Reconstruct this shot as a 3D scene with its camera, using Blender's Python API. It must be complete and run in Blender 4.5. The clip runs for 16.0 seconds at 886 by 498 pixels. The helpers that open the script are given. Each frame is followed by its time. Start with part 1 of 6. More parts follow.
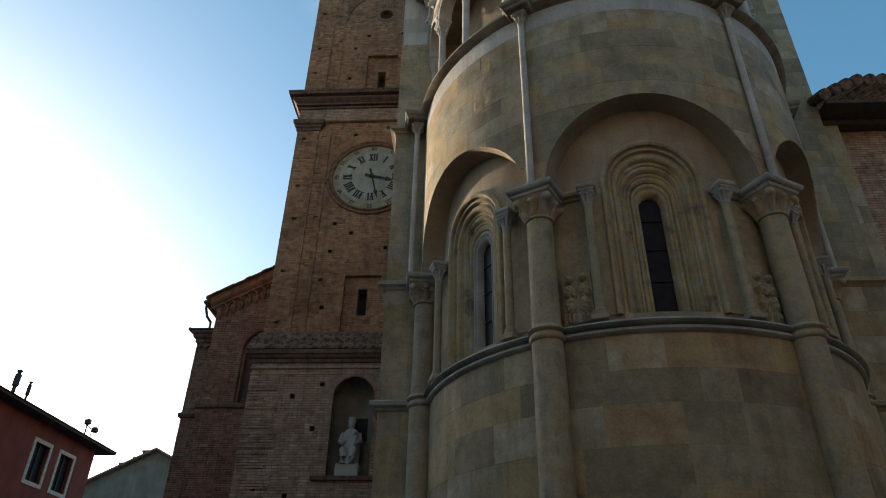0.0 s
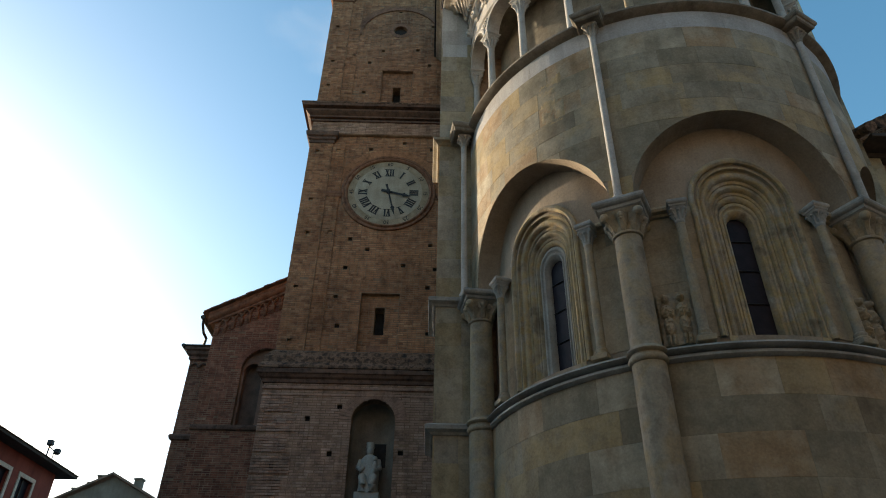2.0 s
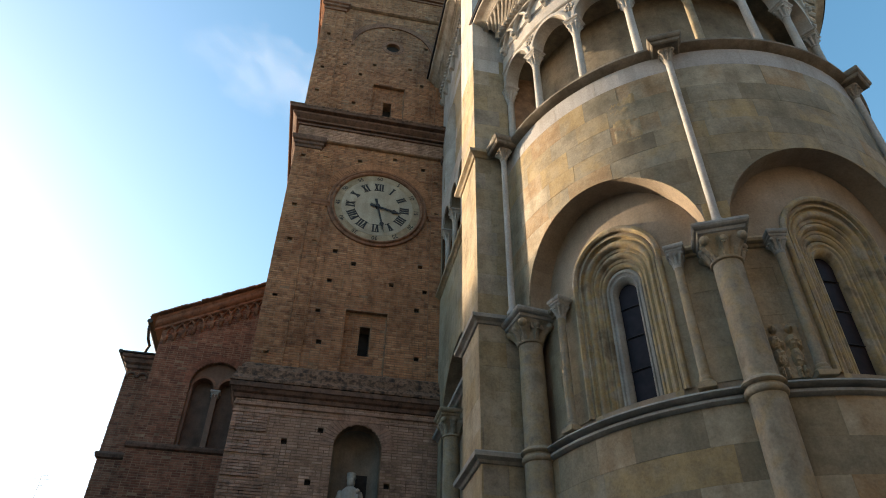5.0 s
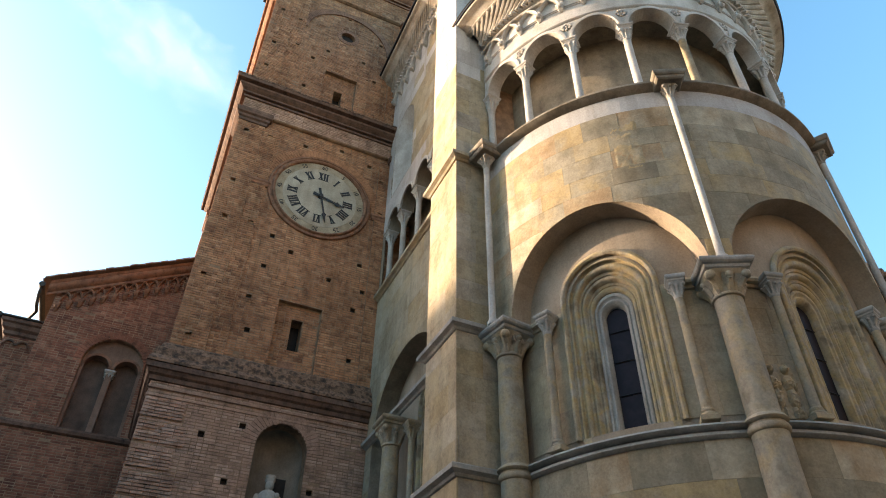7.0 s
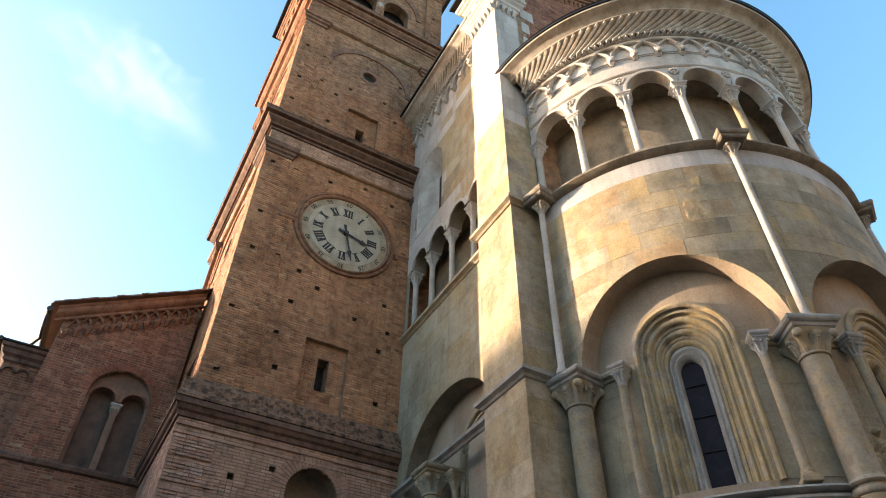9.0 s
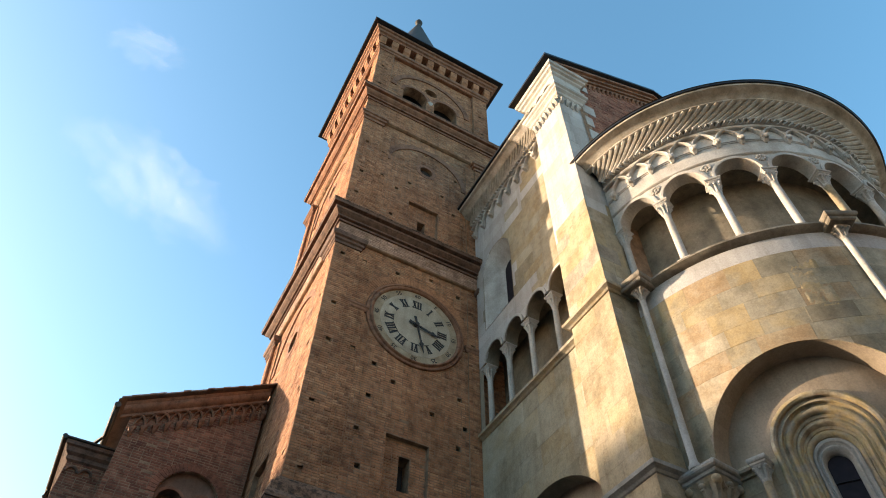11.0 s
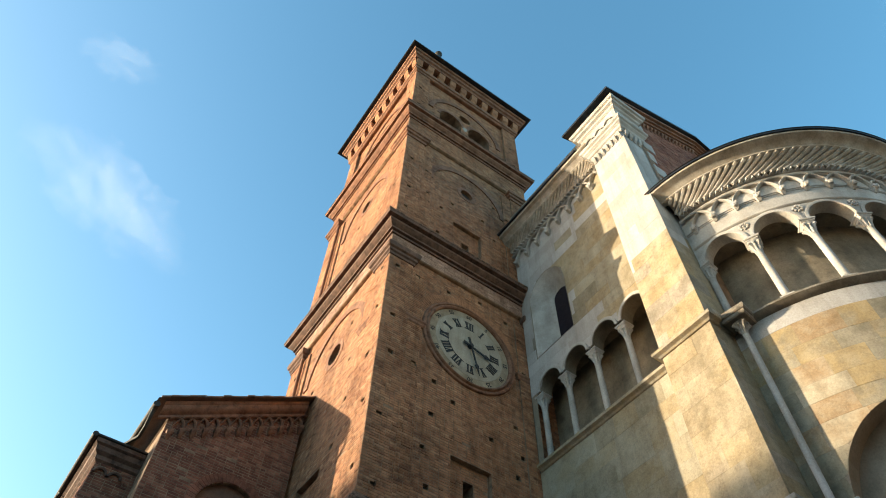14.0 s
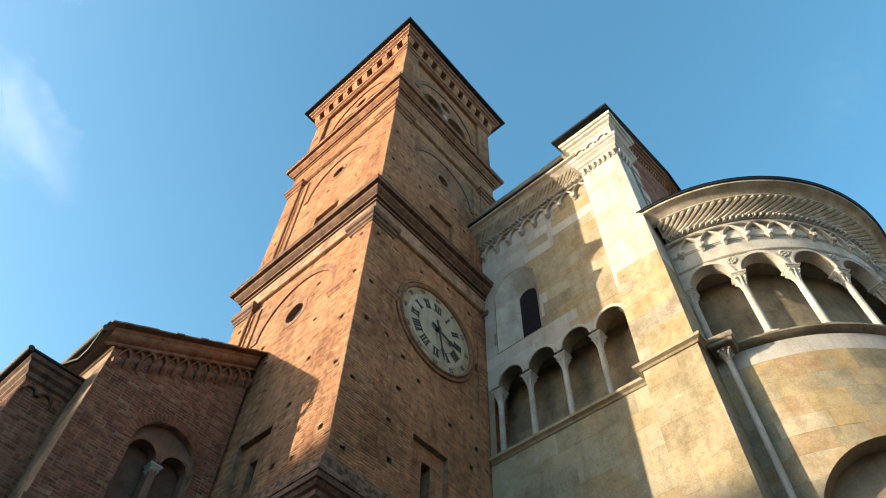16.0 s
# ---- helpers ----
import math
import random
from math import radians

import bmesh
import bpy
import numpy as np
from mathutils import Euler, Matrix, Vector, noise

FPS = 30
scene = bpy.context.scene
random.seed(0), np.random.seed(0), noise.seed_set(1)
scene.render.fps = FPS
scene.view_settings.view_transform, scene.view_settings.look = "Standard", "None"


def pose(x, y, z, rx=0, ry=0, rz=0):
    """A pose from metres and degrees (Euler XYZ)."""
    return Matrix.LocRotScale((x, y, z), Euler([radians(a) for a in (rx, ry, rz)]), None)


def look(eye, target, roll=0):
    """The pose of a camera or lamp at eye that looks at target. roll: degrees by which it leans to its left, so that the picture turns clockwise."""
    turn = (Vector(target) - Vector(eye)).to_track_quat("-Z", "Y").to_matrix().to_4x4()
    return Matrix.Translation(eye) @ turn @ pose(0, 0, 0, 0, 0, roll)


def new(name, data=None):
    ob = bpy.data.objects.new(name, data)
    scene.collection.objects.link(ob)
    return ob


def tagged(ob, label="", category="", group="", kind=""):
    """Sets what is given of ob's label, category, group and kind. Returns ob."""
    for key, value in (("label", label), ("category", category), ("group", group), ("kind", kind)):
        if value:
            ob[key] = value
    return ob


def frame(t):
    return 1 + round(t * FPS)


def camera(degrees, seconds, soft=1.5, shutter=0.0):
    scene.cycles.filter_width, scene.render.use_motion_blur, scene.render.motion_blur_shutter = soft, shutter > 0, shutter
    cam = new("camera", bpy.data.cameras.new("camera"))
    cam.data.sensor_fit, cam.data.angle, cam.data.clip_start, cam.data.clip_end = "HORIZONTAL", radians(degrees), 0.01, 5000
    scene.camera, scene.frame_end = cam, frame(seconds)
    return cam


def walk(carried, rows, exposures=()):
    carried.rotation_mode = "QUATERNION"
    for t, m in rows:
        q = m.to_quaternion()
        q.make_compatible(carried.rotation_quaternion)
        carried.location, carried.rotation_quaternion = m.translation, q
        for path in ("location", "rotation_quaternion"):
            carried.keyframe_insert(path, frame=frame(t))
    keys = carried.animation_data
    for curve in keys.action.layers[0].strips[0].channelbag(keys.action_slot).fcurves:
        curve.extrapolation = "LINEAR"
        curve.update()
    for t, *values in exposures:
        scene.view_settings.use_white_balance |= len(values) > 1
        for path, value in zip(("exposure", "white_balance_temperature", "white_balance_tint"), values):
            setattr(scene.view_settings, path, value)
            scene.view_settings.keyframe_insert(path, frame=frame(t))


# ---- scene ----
cam = camera(66.4, 16.0, soft=1.0)
METRES, EYE, TILT, LEAN, TURN = 17.0, 1.6, 0.0, 0.0, 3.6
ROWS = [
    (0.0, 0.0, 0.0, 0.0, -0.57, 31.56, -0.93),
    (0.5, -0.025, 0.0129, 0.0008, -1.81, 32.02, -0.95),
    (1.0, -0.0569, 0.0294, 0.0039, -3.39, 32.4, -0.9),
    (1.5, -0.0861, 0.0362, 0.0048, -4.29, 33.13, -0.93),
    (2.0, -0.1172, 0.0496, 0.0068, -4.73, 34.02, -0.84),
    (2.5, -0.1449, 0.0604, 0.0075, -4.79, 35.71, -0.77),
    (3.0, -0.1706, 0.0789, 0.0038, -6.43, 36.84, -0.81),
    (3.5, -0.1949, 0.0969, 0.005, -8.13, 37.13, -0.78),
    (6.0, -0.3284, 0.1948, 0.0097, -21.89, 38.86, -0.82),
    (6.5, -0.3516, 0.2151, 0.012, -25.39, 39.17, -0.74),
    (7.0, -0.3721, 0.2369, 0.0159, -28.55, 39.5, -0.69),
    (7.5, -0.3971, 0.2537, 0.0172, -31.25, 40.41, -0.67),
    (8.0, -0.4201, 0.2767, 0.0179, -32.24, 40.95, -0.7),
    (8.5, -0.4443, 0.2929, 0.0202, -32.88, 41.94, -0.7),
    (9.0, -0.4677, 0.3099, 0.021, -33.15, 43.42, -0.67),
    (9.5, -0.4896, 0.3268, 0.0256, -32.97, 45.4, -0.63),
    (12.0, -0.5856, 0.4335, 0.0248, -32.26, 54.37, -0.93),
    (12.5, -0.6046, 0.4566, 0.0257, -33.56, 54.87, -0.98),
    (13.0, -0.6221, 0.4844, 0.0305, -34.69, 54.92, -1.05),
    (13.5, -0.6437, 0.505, 0.0272, -36.78, 55.25, -1.08),
    (14.0, -0.6619, 0.5355, 0.0272, -38.53, 55.29, -1.12),
    (14.5, -0.68, 0.5655, 0.027, -40.85, 55.31, -1.25),
    (15.0, -0.6916, 0.5968, 0.026, -43.94, 55.34, -1.21),
    (15.5, -0.7064, 0.6254, 0.027, -47.61, 55.36, -1.24),
    (16.0, -0.7194, 0.6532, 0.0271, -52.09, 55.48, -1.22),
]
walk(cam, [(t, pose(0, 0, EYE, TILT, LEAN, TURN) @ pose(METRES * x, METRES * y, METRES * z, 90 + pitch, roll, yaw)) for t, x, y, z, yaw, pitch, roll in ROWS],
     exposures=[(0.0, 1.1, 6750, 9), (1.5, 1.25, 6750, 9), (3.5, 1.34, 6850, 9), (6.0, 2.05, 7350, 18), (7.0, 2.32, 7350, 18), (9.0, 2.36, 7400, 20), (9.7, 2.28, 7400, 20), (12.0, 1.78, 7000, 10), (16.0, 1.8, 6900, 6)])

# ---- light: low winter sun from the south-west, clear sky ----
SUN_AZ, SUN_EL = 52.0, 11.0       # degrees from +y towards -x; height above the horizon
world = bpy.data.worlds.new("world")
scene.world = world
world.use_nodes = True
wn, wl = world.node_tree.nodes, world.node_tree.links
sky = wn.new("ShaderNodeTexSky")
sky.sky_type = "NISHITA"
sky.sun_disc = False
sky.sun_elevation = radians(SUN_EL)
sky.sun_rotation = radians(-SUN_AZ)
sky.air_density, sky.dust_density, sky.ozone_density = 1.0, 1.75, 2.2
vivid = wn.new("ShaderNodeHueSaturation")
vivid.inputs["Hue"].default_value, vivid.inputs["Saturation"].default_value = 0.486, 1.18
wl.new(sky.outputs[0], vivid.inputs["Color"])
wl.new(vivid.outputs[0], wn["Background"].inputs[0])
wn["Background"].inputs[1].default_value = 0.15
sun_data = bpy.data.lights.new("sun", "SUN")
sun_data.energy, sun_data.angle, sun_data.color = 3.0, radians(0.6), (1.0, 0.86, 0.66)
sun = new("sun", sun_data)
ce = math.cos(radians(SUN_EL))
to_sun = Vector((-math.sin(radians(SUN_AZ)) * ce, math.cos(radians(SUN_AZ)) * ce, math.sin(radians(SUN_EL))))
sun.matrix_world = look(to_sun * 200, (0, 0, 0))


# ---- materials ----
def mat_new(name, rough=0.8, metal=0.0):
    m = bpy.data.materials.new(name)
    m.use_nodes = True
    nt = m.node_tree
    b = nt.nodes["Principled BSDF"]
    b.inputs["Roughness"].default_value = rough
    b.inputs["Metallic"].default_value = metal
    b.inputs["Specular IOR Level"].default_value = 0.3
    return m, nt, b


def node(nt, kind, **kw):
    n = nt.nodes.new(kind)
    for k, v in kw.items():
        n.inputs[k].default_value = v
    return n


def ramp(nt, stops, fac, constant=False):
    r = nt.nodes.new("ShaderNodeValToRGB")
    r.color_ramp.interpolation = "CONSTANT" if constant else "LINEAR"
    e = r.color_ramp.elements
    while len(e) < len(stops):
        e.new(0.5)
    for i, (p, c) in enumerate(stops):
        e[i].position = p
        e[i].color = (*c, 1)
    nt.links.new(fac, r.inputs[0])
    return r.outputs[0]


def mix(nt, kind, fac, a, b):
    m = nt.nodes.new("ShaderNodeMix")
    m.data_type, m.blend_type = "RGBA", kind
    for sock, v in ((m.inputs[0], fac), (m.inputs[6], a), (m.inputs[7], b)):
        if isinstance(v, bpy.types.NodeSocket):
            nt.links.new(v, sock)
        elif isinstance(v, tuple):
            sock.default_value = (*v, 1)
        else:
            sock.default_value = v
    return m.outputs[2]


def noise_of(nt, scale, detail=4, rough=0.55, stretch=None):
    co = nt.nodes.new("ShaderNodeNewGeometry").outputs["Position"]
    if stretch:
        mp = node(nt, "ShaderNodeMapping", Scale=stretch)
        nt.links.new(co, mp.inputs[0])
        co = mp.outputs[0]
    n = node(nt, "ShaderNodeTexNoise", Scale=scale, Detail=detail, Roughness=rough)
    nt.links.new(co, n.inputs["Vector"])
    return n.outputs[0]


def bump(nt, b, height, strength=0.3, dist=0.02):
    n = node(nt, "ShaderNodeBump", Strength=strength, Distance=dist)
    nt.links.new(height, n.inputs["Height"])
    nt.links.new(n.outputs[0], b.inputs["Normal"])


def surface(name, stops, source="object", stain=(0.30, 0.27, 0.22), stain_amount=0.5, rough=0.85, scale=1.1, grain=26, relief=0.35, streak=0.4, bloom=None, mottle=0.0, veil=0.4):
    """Masonry: tone picked piece by piece, clouded with stains, streaked by rain and grained."""
    m, nt, b = mat_new(name, rough)
    if source == "object":
        pick = nt.nodes.new("ShaderNodeObjectInfo").outputs["Random"]
        cloud = ramp(nt, [(0.3, (0, 0, 0)), (0.7, (1, 1, 1))], noise_of(nt, 1.1, 5, 0.62))
        fac = mix(nt, "MIX", 0.2, pick, cloud)
    elif source == "island":
        fac = nt.nodes.new("ShaderNodeNewGeometry").outputs["Random Per Island"]
    else:
        fac = noise_of(nt, source, 3)
    base = ramp(nt, stops, fac)
    blot = ramp(nt, [(0.42, (0, 0, 0)), (0.72, (1, 1, 1))], noise_of(nt, scale, 6, 0.65))
    col = mix(nt, "MULTIPLY", stain_amount, base, mix(nt, "MIX", blot, (1, 1, 1), stain))
    run = ramp(nt, [(0.45, (0, 0, 0)), (0.75, (1, 1, 1))], noise_of(nt, 1.6, 5, 0.6, (2.2, 2.2, 0.22)))
    col = mix(nt, "MULTIPLY", streak, col, mix(nt, "MIX", run, (1, 1, 1), (0.42, 0.40, 0.35)))
    if bloom:
        lime = ramp(nt, [(0.52, (0, 0, 0)), (0.70, (veil, veil, veil))], noise_of(nt, 2.7, 7, 0.68))
        col = mix(nt, "MIX", lime, col, bloom)
    if mottle:
        spots = ramp(nt, [(0.34, (0.45, 0.45, 0.45)), (0.5, (1, 1, 1)), (0.68, (1.25, 1.22, 1.16))], noise_of(nt, 5.5, 6, 0.7))
        col = mix(nt, "MULTIPLY", mottle, col, spots)
    fine = noise_of(nt, grain, 5, 0.7)
    col = mix(nt, "OVERLAY", 0.42, col, fine)
    nt.links.new(col, b.inputs["Base Color"])
    bump(nt, b, fine, relief, 0.012)
    return m


def plain(name, colour, rough=0.6, metal=0.0, var=0.25, scale=6):
    m, nt, b = mat_new(name, rough, metal)
    n = noise_of(nt, scale, 5)
    dark = tuple(c * (1 - var) for c in colour)
    lite = tuple(min(1, c * (1 + var)) for c in colour)
    nt.links.new(ramp(nt, [(0.3, dark), (0.7, lite)], n), b.inputs["Base Color"])
    bump(nt, b, noise_of(nt, scale * 6, 3), 0.15, 0.01)
    return m


STONE = surface("sandstone_block", [(0.0, (0.185, 0.142, 0.094)), (0.14, (0.275, 0.226, 0.150)), (0.28, (0.262, 0.226, 0.160)), (0.42, (0.345, 0.282, 0.186)), (0.56, (0.400, 0.292, 0.150)), (0.66, (0.305, 0.262, 0.188)), (0.78, (0.440, 0.372, 0.266)), (0.89, (0.350, 0.235, 0.130)), (1.0, (0.395, 0.322, 0.212))], "object", stain=(0.44, 0.39, 0.32), stain_amount=0.7, scale=1.5, bloom=(0.37, 0.325, 0.24), mottle=0.26, veil=0.25)
STONE_PIER = surface("ochre_pier_stone", [(0.0, (0.288, 0.223, 0.140)), (0.3, (0.350, 0.286, 0.193)), (0.55, (0.360, 0.274, 0.157)), (0.8, (0.394, 0.333, 0.252)), (0.93, (0.254, 0.214, 0.166)), (1.0, (0.355, 0.289, 0.199))], "object", stain=(0.5, 0.42, 0.30), stain_amount=0.7, scale=1.6, bloom=(0.41, 0.345, 0.225), mottle=0.4)
STONE_PIECE = surface("sandstone_carved", [(0.30, (0.240, 0.196, 0.140)), (0.42, (0.348, 0.298, 0.223)), (0.53, (0.402, 0.314, 0.195)), (0.64, (0.354, 0.314, 0.254)), (0.76, (0.450, 0.404, 0.323))], 2.0, stain=(0.45, 0.40, 0.32), stain_amount=0.65, scale=2.0, streak=0.5, bloom=(0.37, 0.33, 0.255), mottle=0.3)
STONE_NICHE = surface("worn_niche_stone", [(0.0, (0.318, 0.258, 0.177)), (0.5, (0.390, 0.326, 0.232)), (0.8, (0.414, 0.330, 0.207)), (1.0, (0.342, 0.288, 0.220))], "object", stain=(0.5, 0.44, 0.35), stain_amount=0.65, scale=1.6, bloom=(0.37, 0.33, 0.255), mottle=0.3)
STONE_WINDOW = surface("stained_window_stone", [(0.30, (0.210, 0.162, 0.104)), (0.42, (0.360, 0.294, 0.201)), (0.52, (0.432, 0.324, 0.165)), (0.62, (0.372, 0.318, 0.244)), (0.75, (0.480, 0.420, 0.323))], 2.6, stain=(0.36, 0.31, 0.24), stain_amount=0.5, scale=2.4, streak=0.5, bloom=(0.37, 0.33, 0.255), mottle=0.3)
STONE_SIDE = surface("limewashed_sandstone", [(0.0, (0.240, 0.198, 0.130)), (0.35, (0.330, 0.285, 0.205)), (0.6, (0.335, 0.258, 0.152)), (0.8, (0.375, 0.332, 0.248)), (1.0, (0.285, 0.233, 0.155))], "object", stain=(0.58, 0.50, 0.38), stain_amount=0.7, scale=0.9, bloom=(0.37, 0.33, 0.255), mottle=0.3)
STONE_PALE = surface("pale_limestone", [(0.35, (0.370, 0.344, 0.307)), (0.65, (0.473, 0.446, 0.410))], 1.7, stain=(0.55, 0.52, 0.46), scale=1.8, relief=0.25)
STONE_WHITE = surface("white_limestone_block", [(0.0, (0.349, 0.321, 0.293)), (0.5, (0.410, 0.384, 0.358)), (1.0, (0.463, 0.437, 0.413))], "object", stain=(0.66, 0.62, 0.55), scale=1.2, relief=0.2)
STONE_CORNICE = surface("weathered_cornice_stone", [(0.32, (0.287, 0.249, 0.201)), (0.5, (0.363, 0.323, 0.273)), (0.68, (0.418, 0.382, 0.334))], 1.9, stain=(0.5, 0.45, 0.38), stain_amount=0.6, scale=2.2, mottle=0.4)
STONE_GREY = surface("grey_marble_jamb", [(0.35, (0.273, 0.262, 0.238)), (0.65, (0.386, 0.370, 0.332))], 2.5, stain=(0.6, 0.58, 0.52), relief=0.2)
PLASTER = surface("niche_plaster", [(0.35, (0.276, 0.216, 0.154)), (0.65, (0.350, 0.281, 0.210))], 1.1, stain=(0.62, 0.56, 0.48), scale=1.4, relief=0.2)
STONE_DARK = surface("rain_darkened_stone", [(0.32, (0.150, 0.124, 0.092)), (0.5, (0.215, 0.180, 0.138)), (0.68, (0.270, 0.232, 0.182))], 2.4, stain=(0.45, 0.42, 0.38), scale=2.2, mottle=0.4)
# gallery plaster toned down: the recess's shade is put into its colour
PLASTER_SHADE = surface("shade_toned_gallery_plaster", [(0.35, (0.185, 0.150, 0.105)), (0.65, (0.265, 0.220, 0.158))], 1.3, stain=(0.45, 0.41, 0.36), stain_amount=0.7, scale=1.4, relief=0.2, mottle=0.4)
MORTAR = surface("stone_mortar", [(0.35, (0.216, 0.180, 0.132)), (0.65, (0.272, 0.228, 0.172))], 3.0)
BRICK_STOPS = [(0.0, (0.271, 0.123, 0.066)), (0.2, (0.406, 0.190, 0.096)), (0.5, (0.457, 0.226, 0.115)), (0.7, (0.401, 0.178, 0.091)), (0.86, (0.520, 0.285, 0.157)), (1.0, (0.333, 0.159, 0.086))]
BRICK = surface("old_brick", BRICK_STOPS, "island", stain=(0.34, 0.29, 0.27), stain_amount=0.8, scale=0.7, grain=40, relief=0.5, streak=0.6, mottle=0.75)
BASE_STOPS = [(0.0, (0.336, 0.201, 0.145)), (0.3, (0.462, 0.286, 0.206)), (0.6, (0.399, 0.240, 0.172)), (0.85, (0.546, 0.363, 0.275)), (1.0, (0.336, 0.204, 0.152))]
BRICK_BASE = surface("weathered_base_brick", BASE_STOPS, "island", stain=(0.42, 0.39, 0.36), stain_amount=0.7, scale=0.8, grain=40, relief=0.5, streak=0.6, mottle=0.7)
BRICK_ONE = surface("single_old_brick", BRICK_STOPS, "object", stain=(0.34, 0.29, 0.27), stain_amount=0.8, scale=0.7, grain=40, relief=0.5, streak=0.6, mottle=0.75)
BASE_ONE = surface("single_base_brick", BASE_STOPS, "object", stain=(0.5, 0.47, 0.43), scale=0.8, grain=40, relief=0.5)
BRICK_RED = surface("red_aisle_brick", [(0.0, (0.184, 0.068, 0.043)), (0.5, (0.282, 0.108, 0.063)), (0.85, (0.330, 0.146, 0.090)), (1.0, (0.219, 0.088, 0.055))], "island", stain=(0.38, 0.34, 0.31), stain_amount=0.75, scale=0.8, grain=40, relief=0.5, mottle=0.7)
BRICK_MORTAR = surface("brick_mortar", [(0.35, (0.215, 0.133, 0.083)), (0.65, (0.345, 0.223, 0.140))], 3.5, stain=(0.45, 0.4, 0.36), mottle=0.6)
TERRACOTTA = surface("moulded_terracotta", [(0.3, (0.215, 0.103, 0.063)), (0.7, (0.335, 0.176, 0.108))], 3.0, stain=(0.38, 0.35, 0.32), stain_amount=0.7, scale=1.5, mottle=0.8)
CORNICE = surface("dark_weathered_cornice", [(0.3, (0.110, 0.066, 0.049)), (0.7, (0.215, 0.125, 0.088))], 3.0, stain=(0.36, 0.34, 0.31), stain_amount=0.75, scale=1.5, mottle=0.9)
RENDER_RED = surface("red_render", [(0.35, (0.20, 0.042, 0.026)), (0.65, (0.25, 0.056, 0.036))], 1.0, stain=(0.7, 0.65, 0.62), relief=0.15)
RENDER_GREY = surface("grey_render", [(0.35, (0.181, 0.144, 0.112)), (0.65, (0.246, 0.198, 0.156))], 0.8, stain=(0.6, 0.58, 0.55))
TRIM_CREAM = plain("cream_trim", (0.55, 0.44, 0.34), 0.8)
TILE = surface("old_roof_tile", [(0.0, (0.16, 0.10, 0.075)), (0.5, (0.25, 0.155, 0.11)), (1.0, (0.20, 0.15, 0.12))], "island", stain=(0.4, 0.4, 0.38), scale=2.0)
METAL = plain("dark_metal", (0.035, 0.035, 0.038), 0.45, 0.7)
GUTTER = plain("weathered_gutter_metal", (0.045, 0.042, 0.036), 0.7, 0.2)
LICHEN = surface("lichen_blackened_brick", [(0.32, (0.045, 0.03, 0.022)), (0.45, (0.12, 0.07, 0.045)), (0.56, (0.26, 0.15, 0.095)), (0.7, (0.13, 0.085, 0.06))], 7.0, stain=(0.35, 0.32, 0.28), scale=3.0, relief=0.6)
RENDER_UNSEEN = surface("unseen_block_render", [(0.35, (0.25, 0.215, 0.17)), (0.65, (0.31, 0.265, 0.21))], 0.5, stain=(0.75, 0.7, 0.62), relief=0.15)
WOOD = plain("dark_eave_wood", (0.06, 0.045, 0.035), 0.8)
VOID = plain("dark_interior", (0.03, 0.026, 0.024), 0.95)
LEAD = plain("lead_bar", (0.03, 0.03, 0.032), 0.5, 0.5)
DIAL = surface("enamelled_stone_dial", [(0.35, (0.369, 0.324, 0.250)), (0.65, (0.443, 0.395, 0.308))], 2.0, stain=(0.6, 0.55, 0.48), relief=0.1)
NUMERAL = plain("black_numeral_paint", (0.03, 0.03, 0.032), 0.6)
STATUE = surface("white_statue_stone", [(0.35, (0.410, 0.385, 0.344)), (0.65, (0.508, 0.484, 0.435))], 4.0, stain=(0.5, 0.47, 0.43), scale=4.0)
PAVING = surface("paving_stone", [(0.0, (0.20, 0.19, 0.175)), (1.0, (0.28, 0.265, 0.24))], "object", stain=(0.6, 0.58, 0.55))
GLASS, _nt, _b = mat_new("dark_leaded_glass", 0.5)
_b.inputs["Specular IOR Level"].default_value = 0.15
_nt.links.new(ramp(_nt, [(0.3, (0.006, 0.004, 0.007)), (0.7, (0.016, 0.010, 0.015))], noise_of(_nt, 7, 4)), _b.inputs["Base Color"])
bump(_nt, _b, noise_of(_nt, 18, 3), 0.25, 0.01)


